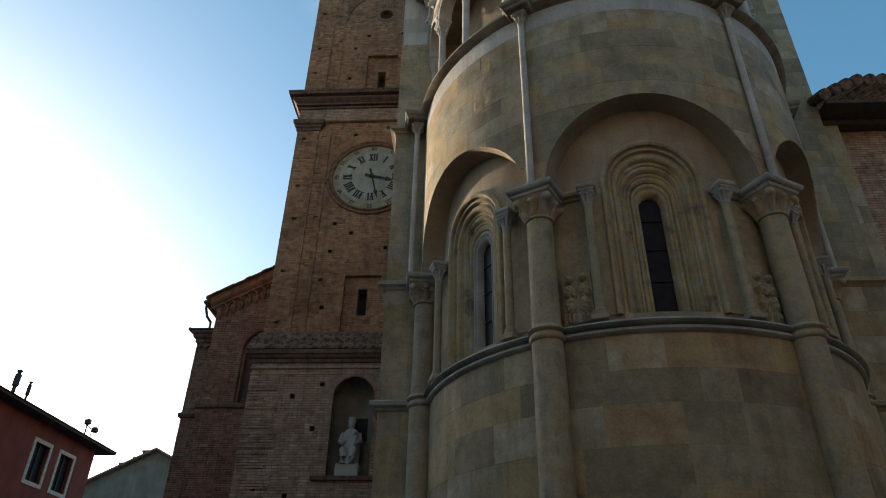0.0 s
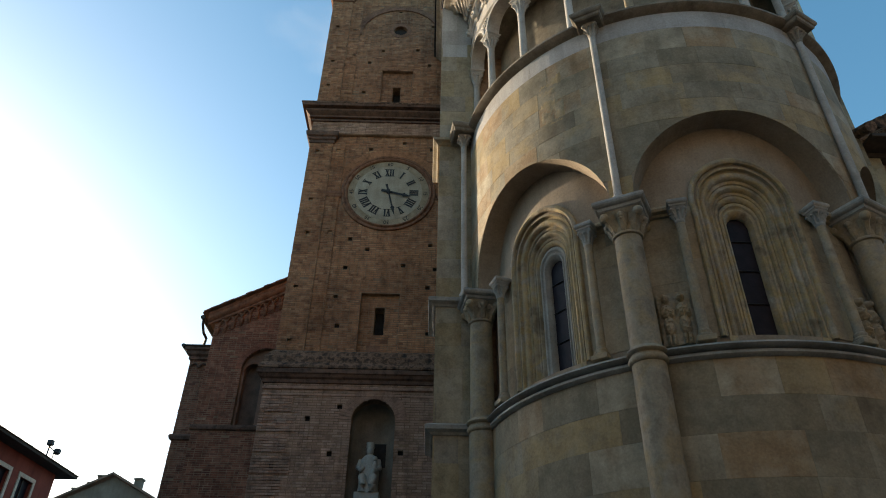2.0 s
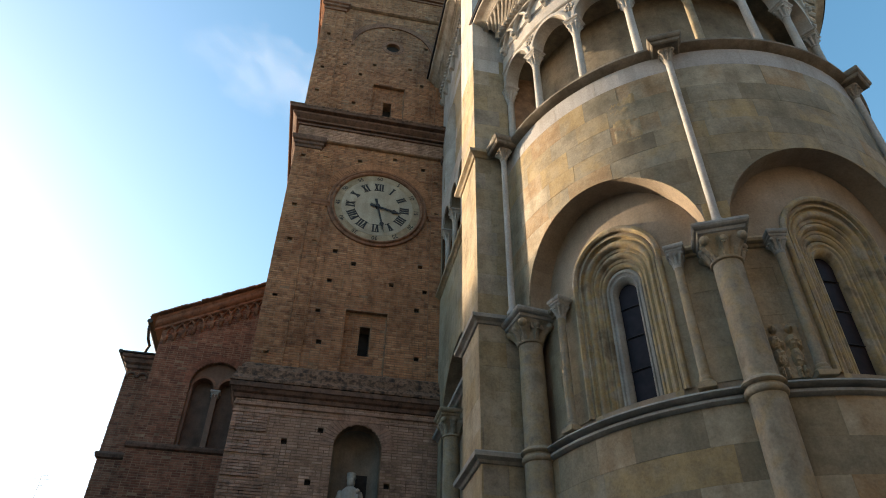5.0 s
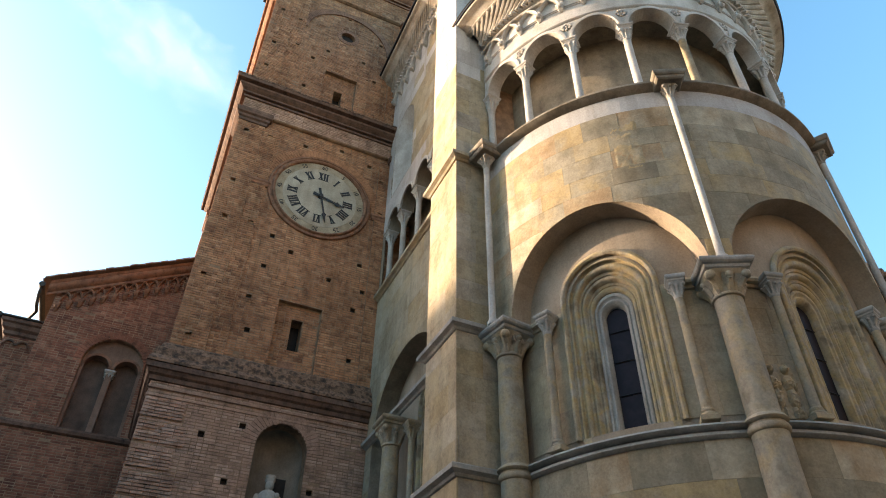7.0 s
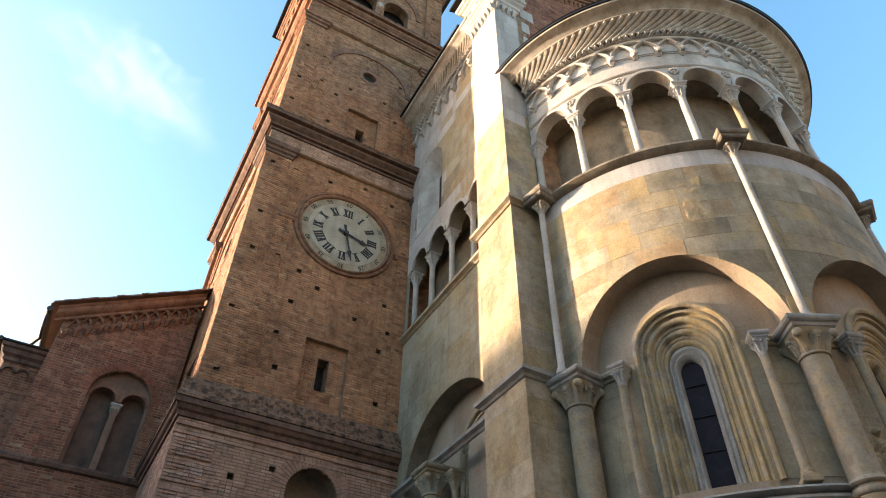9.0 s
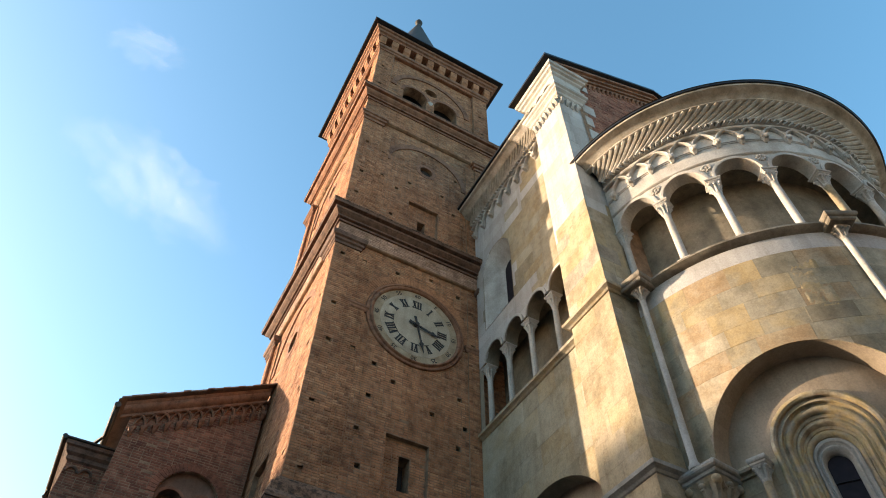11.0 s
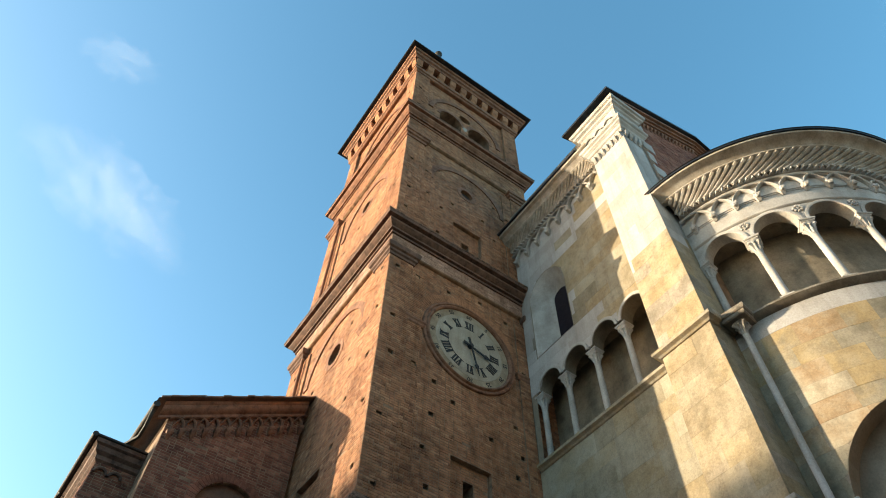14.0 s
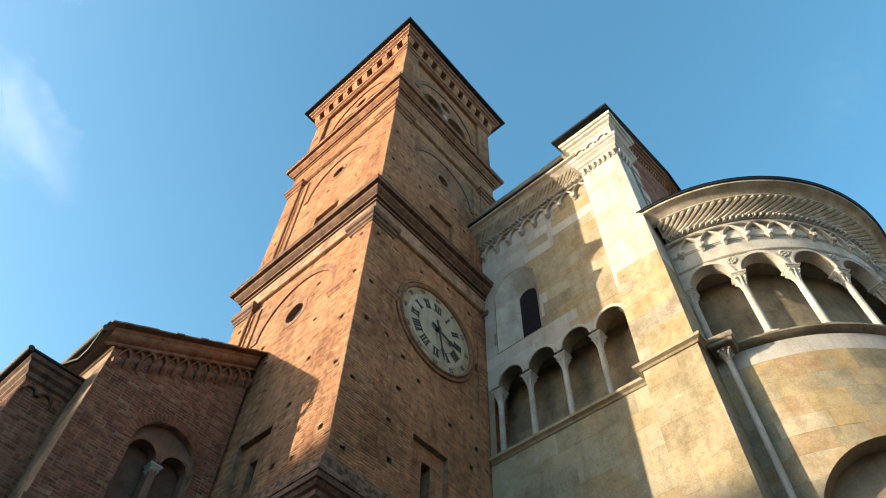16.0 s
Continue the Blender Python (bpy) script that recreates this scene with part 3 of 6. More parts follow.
def lancet(parent, M, R_name="window", frame_mat=None):
    """A deep round-headed window with stepped jambs, pale frame, glass and bars."""
    win = part(R_name, lining(M, WIN, Z_SILL - 0.02), STONE_WINDOW, parent, "deep round-headed window with stepped stone mouldings", True)
    part("hood_moulding", lining(M, HOOD, Z_SILL - 0.02), STONE_WINDOW, win, "", True)
    part("window_frame", lining(M, FRAME, Z_SILL - 0.02), frame_mat or STONE_GREY, win, "" if frame_mat else "pale grey marble inner frame", True)
    g = Geo()
    g.add([M(x, z, d) for x, z, d in ((-0.74, Z_SILL, 0.022), (0.74, Z_SILL, 0.022), (0.74, Z_SILL + 0.01, -0.06), (0.3, Z_SILL + 0.05, -0.5), (-0.3, Z_SILL + 0.05, -0.5), (-0.74, Z_SILL + 0.01, -0.06), (-0.74, Z_SILL - 0.22, 0.022), (0.74, Z_SILL - 0.22, 0.022))],
          [(0, 1, 2, 5), (5, 2, 3, 4), (6, 7, 1, 0)])
    part("window_sill", g, STONE_WINDOW, win)
    cuts = [Z_SILL, 6.95, 7.55, 8.12, 8.60]
    for a, b in zip(cuts, cuts[1:]):
        g = Geo()
        g.add([M(x, z, d) for d in (-0.41, -0.425) for x, z in ((-0.215, a + 0.008), (0.215, a + 0.008), (0.215, b - 0.008), (-0.215, b - 0.008))], [(0, 1, 2, 3), (7, 6, 5, 4), (0, 4, 5, 1), (2, 6, 7, 3)])
        part("pane", g, GLASS, win, "dark leaded glass")
        if b < 8.5:
            g = Geo()
            g.tube([M(-0.21, b, -0.40), M(0, b, -0.398), M(0.21, b, -0.40)], 0.011, 6)
            part("saddle_bar", g, LEAD, win)
    return win


for b in BAYS:
    M = bent(R_NICHE, b)
    w = radians(26.5) * R_NICHE
    hole = Hole(-0.72, 0.72, Z_SILL, 8.67 + 0.72, "arch")
    g = Geo()
    w0, w1 = (radians(30.5 if b * s > 0 else 27.2) * R_NICHE for s in (-1, 1))
    slab(g, M, -w0, w1, Z_RING, Z_SPRING + RISE + 0.15, [hole], 0.05, 0.15)
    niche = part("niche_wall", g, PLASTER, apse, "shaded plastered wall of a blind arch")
    lancet(apse, M, frame_mat=STONE_WINDOW if b == 0 else None)
    # stone facing of the niche below the springing
    def lo_fn(u):
        if abs(u) >= 0.74:
            return -1
        return 8.67 + math.sqrt(max(0, 0.74 ** 2 - u * u))
    ashlar(niche, lambda u, v, d=0.0, M=M: M(u, v, d + 0.012), -w, w, Z_SILL, 8.6, 0.46, 0.7, lo=lambda u: lo_fn(u), seed=int(b) + 300, material=STONE_NICHE, breaks=(-0.745, 0.745))
    for sx in (-1, 1):
        m = radial(b + sx * 16.4, 3.99)
        column(apse, m, 0.075, 6.04, 8.16, 0.26, 0.125, 0.14, STONE_PIECE, STONE_GREY, 0.21, label="slender stone colonnette beside a window")
        q0, q1 = sorted((b + sx * 17.2, b + sx * 26.0))
        part("impost", arc_moulding([(R_NICHE - 0.02, 8.42), (R_NICHE + 0.06, 8.43), (R_NICHE + 0.08, 8.47), (R_NICHE + 0.15, 8.49), (R_NICHE + 0.17, 8.53), (R_NICHE + 0.15, 8.58), (R_NICHE - 0.02, 8.60)], q0, q1, 6), STONE_PIECE, apse)

# string course at the windows' foot
part("string_course", arc_moulding([(R_LOW - 0.02, 5.79), (R_LOW + 0.04, 5.80), (R_LOW + 0.075, 5.835), (R_LOW + 0.07, 5.875), (R_LOW + 0.005, 5.885), (R_LOW + 0.005, 5.915), (R_LOW + 0.10, 5.925), (R_LOW + 0.135, 5.955), (R_LOW + 0.115, 5.99), (R_LOW + 0.03, 6.005), (R_NICHE - 0.1, 6.09)], -86, 86), STONE_GREY, apse, "moulded stone string course", True)

# great half columns between the bays
for deg, far_ in ((-82.6, 0.05), (-28.2, 0.0), (28.2, 0.0), (82.6, 0.05)):
    m = radial(deg, 4.08 + far_)
    g = Geo()
    g.lathe([(0.27, 0.0), (0.262, 2.0), (0.245, 5.8)], n=28, m=m)
    g.lathe([(0.245, 5.78), (0.275, 5.80), (0.29, 5.84), (0.275, 5.88), (0.25, 5.89), (0.25, 5.92), (0.28, 5.93), (0.30, 5.96), (0.28, 6.00), (0.235, 6.03), (0.22, 6.12)], n=28, m=m)
    part("pier_shaft", g, STONE_PIECE, apse, "thick round half column of the lower drum", True)
    column(apse, m, 0.226, 6.06, 7.98, 0.40, 0.33, 0.22, STONE_PIECE, STONE_PIECE, 0.0, top_mat=STONE_GREY, label="thick round stone half column", taper=0.96)
    # thin shaft above, up to the gallery's ledge
    m = radial(deg, 4.33 + 2.6 * far_)
    g = Geo()
    g.lathe([(0.10, 8.58), (0.11, 8.64), (0.075, 8.70), (0.066, 8.76), (0.064, 12.66)], n=16, m=m)
    shaft = part("thin_shaft", g, STONE_PALE, apse, "thin pale stone shaft", True)
    place(capital_mesh(0.064, 0.145, 0.30), STONE_CORNICE, shaft, m @ Matrix.Translation((0, 0, 12.66)), "capital")
    place(abacus_mesh(0.265, 0.25), STONE_DARK, shaft, m @ Matrix.Translation((0, 0, 12.97)), "abacus")

# relief panels on both sides of the middle bay
def relief(deg, seed):
    """A weathered carved panel: two worn upright forms on a slab."""
    rnd = random.Random(seed)
    blobs = []
    for sx in (-0.11, 0.11):
        lean = rnd.uniform(-0.03, 0.03)
        blobs += [(sx, 6.88, 0.055, 0.065, 0.10), (sx + lean, 6.66, 0.085, 0.12, 0.095), (sx, 6.42, 0.08, 0.16, 0.085), (sx - 0.035, 6.2, 0.032, 0.1, 0.075), (sx + 0.035, 6.2, 0.032, 0.1, 0.075), (sx + rnd.uniform(0.05, 0.1), 6.62, 0.05, 0.09, 0.07)]
    M = bent(3.90, deg)
    g = Geo()
    nu, nv = 36, 60
    for i in range(nu + 1):
        for j in range(nv + 1):
            u, v = -0.25 + 0.5 * i / nu, 6.1 + 0.9 * j / nv
            d = 0.0
            for x, z, a_, b_, h in blobs:
                q = 1 - ((u - x) / a_) ** 2 - ((v - z) / b_) ** 2
                if q > 0:
                    d = max(d, h * math.sqrt(q))
            d += 0.012 * noise.noise((u * 22, v * 22, seed)) + (0.03 * noise.noise((u * 34, v * 26, seed)) + 0.012 * noise.noise((u * 70, v * 60, seed)) if d > 0.02 else 0)
            g.v.append(tuple(M(u, v, d if min(i, nu - i, j, nv - j) else -0.15)))
    g.f = [(i * (nv + 1) + j, (i + 1) * (nv + 1) + j, (i + 1) * (nv + 1) + j + 1, i * (nv + 1) + j + 1) for i in range(nu) for j in range(nv)]
    return part("relief_panel", g, STONE_PIECE, apse, "weathered carved stone relief panel", True)


relief(-21.3, 4)
relief(22.5, 8)

# ledge under the gallery, white band, gallery
part("gallery_ledge", arc_moulding([(R_UP - 0.03, 12.985), (R_UP + 0.02, 13.01), (R_UP + 0.08, 13.03), (R_UP + 0.14, 13.07), (R_UP + 0.165, 13.09), (R_UP + 0.165, 13.14), (R_UP + 0.14, 13.16), (R_UP - 0.05, 13.28), (3.4, 13.32)], -EDGE - 2, EDGE + 2, 80), STONE_DARK, apse, "projecting stone ledge", True)
part("gallery_back_wall", arc_moulding([(3.42, 13.3), (3.42, 16.6)], -88, 88, 60), PLASTER_SHADE, apse, "ochre back wall of the gallery, darkened in colour for shade")
STEP = 17.1
gal_cols = [STEP * k for k in range(-5, 6)]
for deg in gal_cols:
    column(apse, radial(deg, 4.08), 0.088, 13.30, 15.04, 0.36, 0.145, 0.12, STONE_PIER if abs(deg + STEP) < 1 else STONE_PALE, STONE_PALE, 0.17, label="slender ochre gallery column" if abs(deg + STEP) < 1 else "slender pale gallery column")
R_GAL = 4.2
M = bent(R_GAL)
k = radians(STEP) * R_GAL
gal_holes = [Hole(k * (i + 0.5) - 0.51, k * (i + 0.5) + 0.51, 15.5, 16.08, "arch", 0.56) for i in range(-5, 5)]
g = Geo()
slab(g, M, -radians(86.5) * R_GAL, radians(86.5) * R_GAL, 15.52, 17.6, gal_holes, 0.30, 0.15)
gal_wall = part("gallery_arcade", g, STONE_PALE, apse, "pale limestone arcade over slender columns")
part("gallery_vault", arc_moulding([(3.4, 16.15), (3.92, 16.15)], -88, 88, 60), PLASTER_SHADE, apse)


def arch_ring(M, u, w0, w1, z, d, n=18, rise=1.0):
    """A raised archivolt round a small arch."""
    g = Geo()
    rings = []
    for w, dd in ((w0, 0.0), (w0, d), ((w0 + w1) / 2, d * 1.3), (w1, d), (w1, 0.0)):
        rings.append([M(u - w * math.cos(math.pi * i / n), z + rise * w * math.sin(math.pi * i / n), dd) for i in range(n + 1)])
    g.loft(rings, closed=False)
    return g


for h in gal_holes:
    c = (h.u0 + h.u1) / 2
    part("archivolt", arch_ring(M, c, 0.515, 0.60, 15.52, 0.035, rise=1.08), STONE_PALE, gal_wall, "", True)
rnd = random.Random(5)
for deg in gal_cols[1:-1]:
    g = Geo()
    m = radial(deg, R_GAL, 15.98)
    for i in range(9):
        a = 2 * math.pi * i / 8
        rr = 0.095 if i < 8 else 0
        g.ball(tuple(m @ Vector((rr * math.cos(a), -0.01, rr * math.sin(a)))), 0.042, 6)
    part("rosette", g, STONE_PALE, gal_wall, "carved stone rosette", True)
part("arcade_moulding", arc_moulding([(R_GAL, 16.16), (R_GAL + 0.035, 16.18), (R_GAL + 0.05, 16.21), (R_GAL + 0.02, 16.25), (R_GAL, 16.27)], -86, 86, 80), STONE_PALE, apse, "", True)

# corbel table of crossing arches
def corbel_table(parent, M, us, z, span, foot, mat, piece, knob=True, k=1.0):
    """Crossing arches on small corbels: us are the corbels' places along the wall."""
    step = us[1] - us[0]
    for u in us:
        g = Geo()
        g.loft([[M(u - w * k, z + dz, 0), M(u + w * k, z + dz, 0), M(u + w * 0.9 * k, z + dz, dd * k), M(u - w * 0.9 * k, z + dz, dd * k)] for dz, w, dd in ((-0.02, 0.03, 0.03), (0.05, 0.065, 0.10), (0.12, 0.06, 0.13), (0.17, 0.085, 0.15), (0.22, 0.09, 0.15))])
        if knob:
            p = M(u, z + 0.11, 0.13)
            g.ball(tuple(p), 0.075, 6)
            for s_ in (-0.06, 0.06):
                g.ball(tuple(M(u + s_, z + 0.15, 0.12)), 0.04, 5)
        part("corbel", g, piece, parent, "", True)
    n = 14
    for i in range(-1, len(us) - 1):
        c0 = us[0] + step * i
        g = Geo()
        rings = []
        for w, dd in ((-0.028, 0.0), (-0.026, 0.085), (0.0, 0.11), (0.026, 0.085), (0.028, 0.0)):
            ring = []
            for j in range(n + 1):
                a = math.pi * j / n
                u = c0 + step - (step + w * k) * math.cos(a)
                if us[0] - step * 0.55 <= u <= us[-1] + step * 0.55:
                    ring.append(M(u, z + foot + (span + w * k) * math.sin(a), (dd + (0.012 if i % 2 else 0)) * k))
            rings.append(ring)
        if len(rings[0]) == len(rings[-1]) == len(rings[2]) and len(rings[0]) > 2:
            g.loft(rings, closed=False)
            part("crossing_arch", g, mat, parent, "", True)


def dog_teeth(parent, M, u0, u1, z, mat, size=0.15):
    """A row of small pointed teeth, one mesh of stuff."""
    g = Geo()
    n = int((u1 - u0) / size)
    for i in range(n):
        a = u0 + (u1 - u0) * i / n
        b = u0 + (u1 - u0) * (i + 1) / n
        m = (a + b) / 2
        g.add([M(a, z, 0.0), M(b, z, 0.0), M(b, z, 0.07), M(m, z, 0.20), M(a, z, 0.07), M(a, z + 0.07, 0.0), M(b, z + 0.07, 0.0), M(b, z + 0.07, 0.07), M(m, z + 0.07, 0.20), M(a, z + 0.07, 0.07)], [(0, 1, 2, 3, 4), (9, 8, 7, 6, 5), (4, 3, 8, 9), (3, 2, 7, 8)])
    tagged(part("tooth_moulding", g, mat, parent), kind="stuff")


def rope(parent, M, u0, u1, z, height, out0, out1, mat, pitch=0.17, slant=0.5, r=0.062):
    """A slanting-fluted cavetto under the eaves: each flute a roll."""
    n = int((u1 - u0 + abs(slant)) / pitch)
    g = Geo()
    for i in range(n):
        a = u0 - max(slant, 0) + pitch * i
        pts = []
        for k in range(6):
            t = k / 5
            pts.append(M(a + slant * t, z + height * t, out0 + (out1 - out0) * (t ** 1.6)))
            if not u0 <= a + slant * t <= u1:
                pts.pop()
        if len(pts) > 1:
            g.tube(pts, r, 7)
    tagged(part("fluted_cornice", g, mat, parent, "diagonally fluted stone cornice", True), kind="stuff")
    g = Geo()
    ks = [i / 6 for i in range(7)]
    nn = max(2, int((u1 - u0) / 0.25))
    g.loft([[M(u0 + (u1 - u0) * i / nn, z + height * t, out0 + (out1 - out0) * (t ** 1.6) - 0.085) for i in range(nn + 1)] for t in ks], closed=False)
    part("cornice_back", g, mat, parent, "", True)


step = radians(7.62) * R_GAL
us = [step * (i - 10.85 + 0.03) for i in range(0, 23)]
corbel_table(apse, M, us, 16.68, 0.50, 0.2, STONE_PALE, STONE_PALE)
ends = radians(85.5) * R_GAL
for zz in (16.76, 16.83):
    part("frieze_fillet", arc_moulding([(R_GAL, zz), (R_GAL + 0.022, zz + 0.008), (R_GAL + 0.022, zz + 0.028), (R_GAL, zz + 0.036)], -86, 86, 80), STONE_PALE, apse, "", True)
dog_teeth(apse, M, -ends, ends, 17.53, STONE_PALE)
part("corbel_fillet", arc_moulding([(R_GAL, 17.42), (R_GAL + 0.05, 17.44), (R_GAL + 0.06, 17.50), (R_GAL + 0.03, 17.53)], -86, 86, 80), STONE_PALE, apse, "", True)
rope(apse, M, -ends, ends, 17.60, 0.42, 0.12, 0.45, STONE_CORNICE, 0.185, 0.68, 0.066)
part("eave_moulding", arc_moulding([(R_GAL + 0.36, 18.0), (R_GAL + 0.46, 18.01), (R_GAL + 0.50, 18.04), (R_GAL + 0.50, 18.08), (R_GAL + 0.47, 18.11), (R_GAL + 0.51, 18.15), (R_GAL + 0.56, 18.20), (R_GAL + 0.64, 18.245), (R_GAL + 0.74, 18.27), (R_GAL + 0.78, 18.29), (R_GAL + 0.79, 18.345), (R_GAL + 0.4, 18.35)], -87, 87, 90), STONE_CORNICE, apse, "", True)
part("eave_flashing", arc_moulding([(R_GAL + 0.76, 18.35), (R_GAL + 0.83, 18.355), (R_GAL + 0.84, 18.41), (R_GAL + 0.7, 18.44)], -88, 88, 90), METAL, apse, "dark metal roof edge", True)
part("roof", arc_moulding([(R_GAL + 0.86, 18.42), (3.0, 19.5), (0.3, 21.0)], -89, 89, 90), TILE, apse)


# ---- chancel: corner pier, side wall with gallery, brick gable ----
chancel = thing("chancel", "sandstone chancel with a side gallery and a brick gable", "church building", (CX, 17, 0))
PX0, PX1, PY0, PY1 = -2.05, -1.05, 12.95, 14.3
WX = -1.65
g = Geo()
g.box(PX0 + 0.02, PX1, PY0 + 0.02, PY1, 0, 22.5, 0.005)
pier = part("corner_pier", g, MORTAR, chancel, "tall corner pier, pale limestone at the top")
g = Geo()
M_SIDE = flat((WX, 18.95, 0), (0, -1, 0), (-1, 0, 0))       # u from the tower towards the pier
SIDE_L = 18.95 - PY1
us_g = [0.30, 1.32, 2.44, 3.56, 4.62]
side_holes = [Hole(a + 0.09, b - 0.09, 15.5, 16.0, "arch", 0.48) for a, b in zip(us_g, us_g[1:])]
blind = Hole(0.55, 4.5, 0.0, 10.25, "arch", 1.75)
splay = Hole(0.45, 2.05, 16.78, 20.15, "arch", 0.9)
slab(g, M_SIDE, 0, SIDE_L, 0, 10.6, [blind], 0.45)
g.quad(M_SIDE(0, 13.1), M_SIDE(0.2, 13.1), M_SIDE(0.2, 15.5), M_SIDE(0, 15.5))
slab(g, M_SIDE, 0, SIDE_L, 10.6, 13.12)
slab(g, M_SIDE, 0, SIDE_L, 15.5, 16.3, side_holes, 0.42)
slab(g, M_SIDE, 0, SIDE_L, 16.3, 25.2, [splay], 0.02)
side = part("side_wall", g, MORTAR, chancel, "side wall of greenish and pale sandstone")
g = Geo()
n = 24
rings = []
for w0, w1, zt, ri, d in ((0.45, 2.05, 20.15, 0.9, 0.0), (1.10, 1.76, 19.45, 0.33, 0.45)):
    h = Hole(w0, w1, 16.8 if d == 0 else 16.95, zt, "arch", ri)
    rings.append([M_SIDE(w0, h.v0, -d)] + [M_SIDE(u, h.span(u)[1], -d) for u in h.cuts()] + [M_SIDE(w1, h.v0, -d)])
g.loft(rings, closed=True, caps=False)
part("window_splay", g, STONE_PALE, chancel, "deep splayed pale window recess", True)
g = Geo()
g.add([M_SIDE(u, v, -0.45) for u, v in ((1.0, 16.9), (1.85, 16.9), (1.85, 19.5), (1.0, 19.5))], [(0, 1, 2, 3)])
part("window_pane", g, GLASS, chancel, "dark narrow window")
g = Geo()
g.add([M_SIDE(u, v, -0.45) for u, v in ((0.4, 0), (4.6, 0), (4.6, 10.4), (0.4, 10.4))], [(0, 1, 2, 3)])
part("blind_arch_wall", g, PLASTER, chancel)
lancet(chancel, lambda x, z, d=0.0: M_SIDE(3.35 + x, z, d - 0.42))
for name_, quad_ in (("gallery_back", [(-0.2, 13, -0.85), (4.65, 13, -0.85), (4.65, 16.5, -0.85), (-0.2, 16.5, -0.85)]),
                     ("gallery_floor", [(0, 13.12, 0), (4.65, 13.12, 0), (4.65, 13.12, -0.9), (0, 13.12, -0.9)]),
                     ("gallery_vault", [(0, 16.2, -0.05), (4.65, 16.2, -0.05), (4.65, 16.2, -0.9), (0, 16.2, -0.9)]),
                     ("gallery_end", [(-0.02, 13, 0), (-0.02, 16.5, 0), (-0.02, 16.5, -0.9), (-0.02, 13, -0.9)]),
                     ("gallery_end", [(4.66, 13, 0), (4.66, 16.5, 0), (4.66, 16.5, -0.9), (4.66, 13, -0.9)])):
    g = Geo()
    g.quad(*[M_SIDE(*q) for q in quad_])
    part(name_, g, PLASTER_SHADE, chancel)
for u in us_g[:-1]:
    m = Matrix.Translation(M_SIDE(u, 0, -0.16))
    column(chancel, m, 0.085, 13.12, 15.0, 0.34, 0.14, 0.12, STONE_PALE, STONE_PALE, 0.16, label="slender pale gallery column")
for h in side_holes:
    part("archivolt", arch_ring(M_SIDE, (h.u0 + h.u1) / 2, 0.43, 0.52, 15.5, 0.035, rise=1.1), STONE_PALE, side, "", True)
# low blind arch's column near the tower
column(chancel, Matrix.Translation(M_SIDE(2.0, 0, 0.05)), 0.2, 5.9, 7.9, 0.42, 0.28, 0.2, STONE_PIECE, STONE_PIECE, 0.1, label="round stone half column")
column(chancel, Matrix.Translation(M_SIDE(2.45, 0, -0.25)), 0.075, 5.95, 7.95, 0.28, 0.13, 0.14, STONE_PIECE, STONE_PIECE, 0.1, label="slender stone colonnette")


def ledge(name, parent, runs, profile, mat, label=""):
    """A moulded ledge along an open run of plan points; profile (out, z) going up, outwards to the right of the run."""
    pts = [Vector((*p, 0)) for p in runs]
    nrm = []
    for i, p in enumerate(pts):
        ds = []
        if i > 0:
            ds.append((p - pts[i - 1]).normalized())
        if i < len(pts) - 1:
            ds.append((pts[i + 1] - p).normalized())
        ns = [Vector((d.y, -d.x, 0)) for d in ds]
        s = sum(ns, Vector((0, 0, 0)))
        nrm.append(s / (s.dot(ns[0])))
    g = Geo()
    g.loft([[p + n * o + Vector((0, 0, z)) for p, n in zip(pts, nrm)] for o, z in profile], closed=False)
    return part(name, g, mat, parent, label)


RUN = [(WX, 18.9), (WX, PY1), (PX0, PY1), (PX0, PY0), (-1.05, PY0)]
LED = [(0.0, 0.0), (0.03, 0.01), (0.06, 0.05), (0.13, 0.09), (0.14, 0.16), (0.12, 0.18), (0.0, 0.24)]
for z, k in ((12.98, 1.15), (8.52, 1.1), (5.83, 1.1)):
    ledge("stone_ledge", chancel, RUN[::1], [(o * k, z + dz) for o, dz in LED], STONE_PIECE if z > 12 else STONE_GREY, "moulded stone ledge")

# cornice, corbel table and roof edge of the side wall
us_c = [0.15 + 0.556 * i for i in range(9)]
corbel_table(chancel, M_SIDE, us_c, 21.72, 0.52, 0.2, STONE_PALE, STONE_PALE, True, 1.25)
dog_teeth(chancel, M_SIDE, 0, SIDE_L, 22.52, STONE_PALE)
rope(chancel, M_SIDE, -0.1, SIDE_L + 0.05, 22.6, 0.44, 0.12, 0.36, STONE_CORNICE, 0.175, 0.62, 0.062)
ledge("eave_moulding", chancel, [(WX, 19.6), (WX, PY1 - 0.05)], [(0.28, 23.0), (0.38, 23.02), (0.42, 23.06), (0.40, 23.12), (0.44, 23.18), (0.52, 23.27), (0.62, 23.32), (0.64, 23.40), (0.2, 23.42)], STONE_CORNICE)
ledge("eave_flashing", chancel, [(WX, 19.8), (WX, PY1 + 0.4)], [(0.60, 23.41), (0.70, 23.42), (0.71, 23.50), (0.3, 23.75), (-4.6, 25.4)], METAL, "dark metal roof edge")
# top of the corner pier: moulded cornice with small arches
g = Geo()
rect = (PX0, -1.2, PY0, PY1)
g.rects(rect, [(0.0, 22.3), (0.05, 22.35), (0.05, 22.45), (0.1, 22.5), (0.12, 22.62), (0.2, 22.72), (0.2, 22.8), (0.26, 22.86), (0.27, 22.98), (0.16, 23.02), (0.14, 23.1), (0.14, 23.75), (0.2, 23.82), (0.22, 23.9), (0.3, 23.96), (0.32, 24.06), (0.38, 24.1), (0.4, 24.24), (0.1, 24.26)])
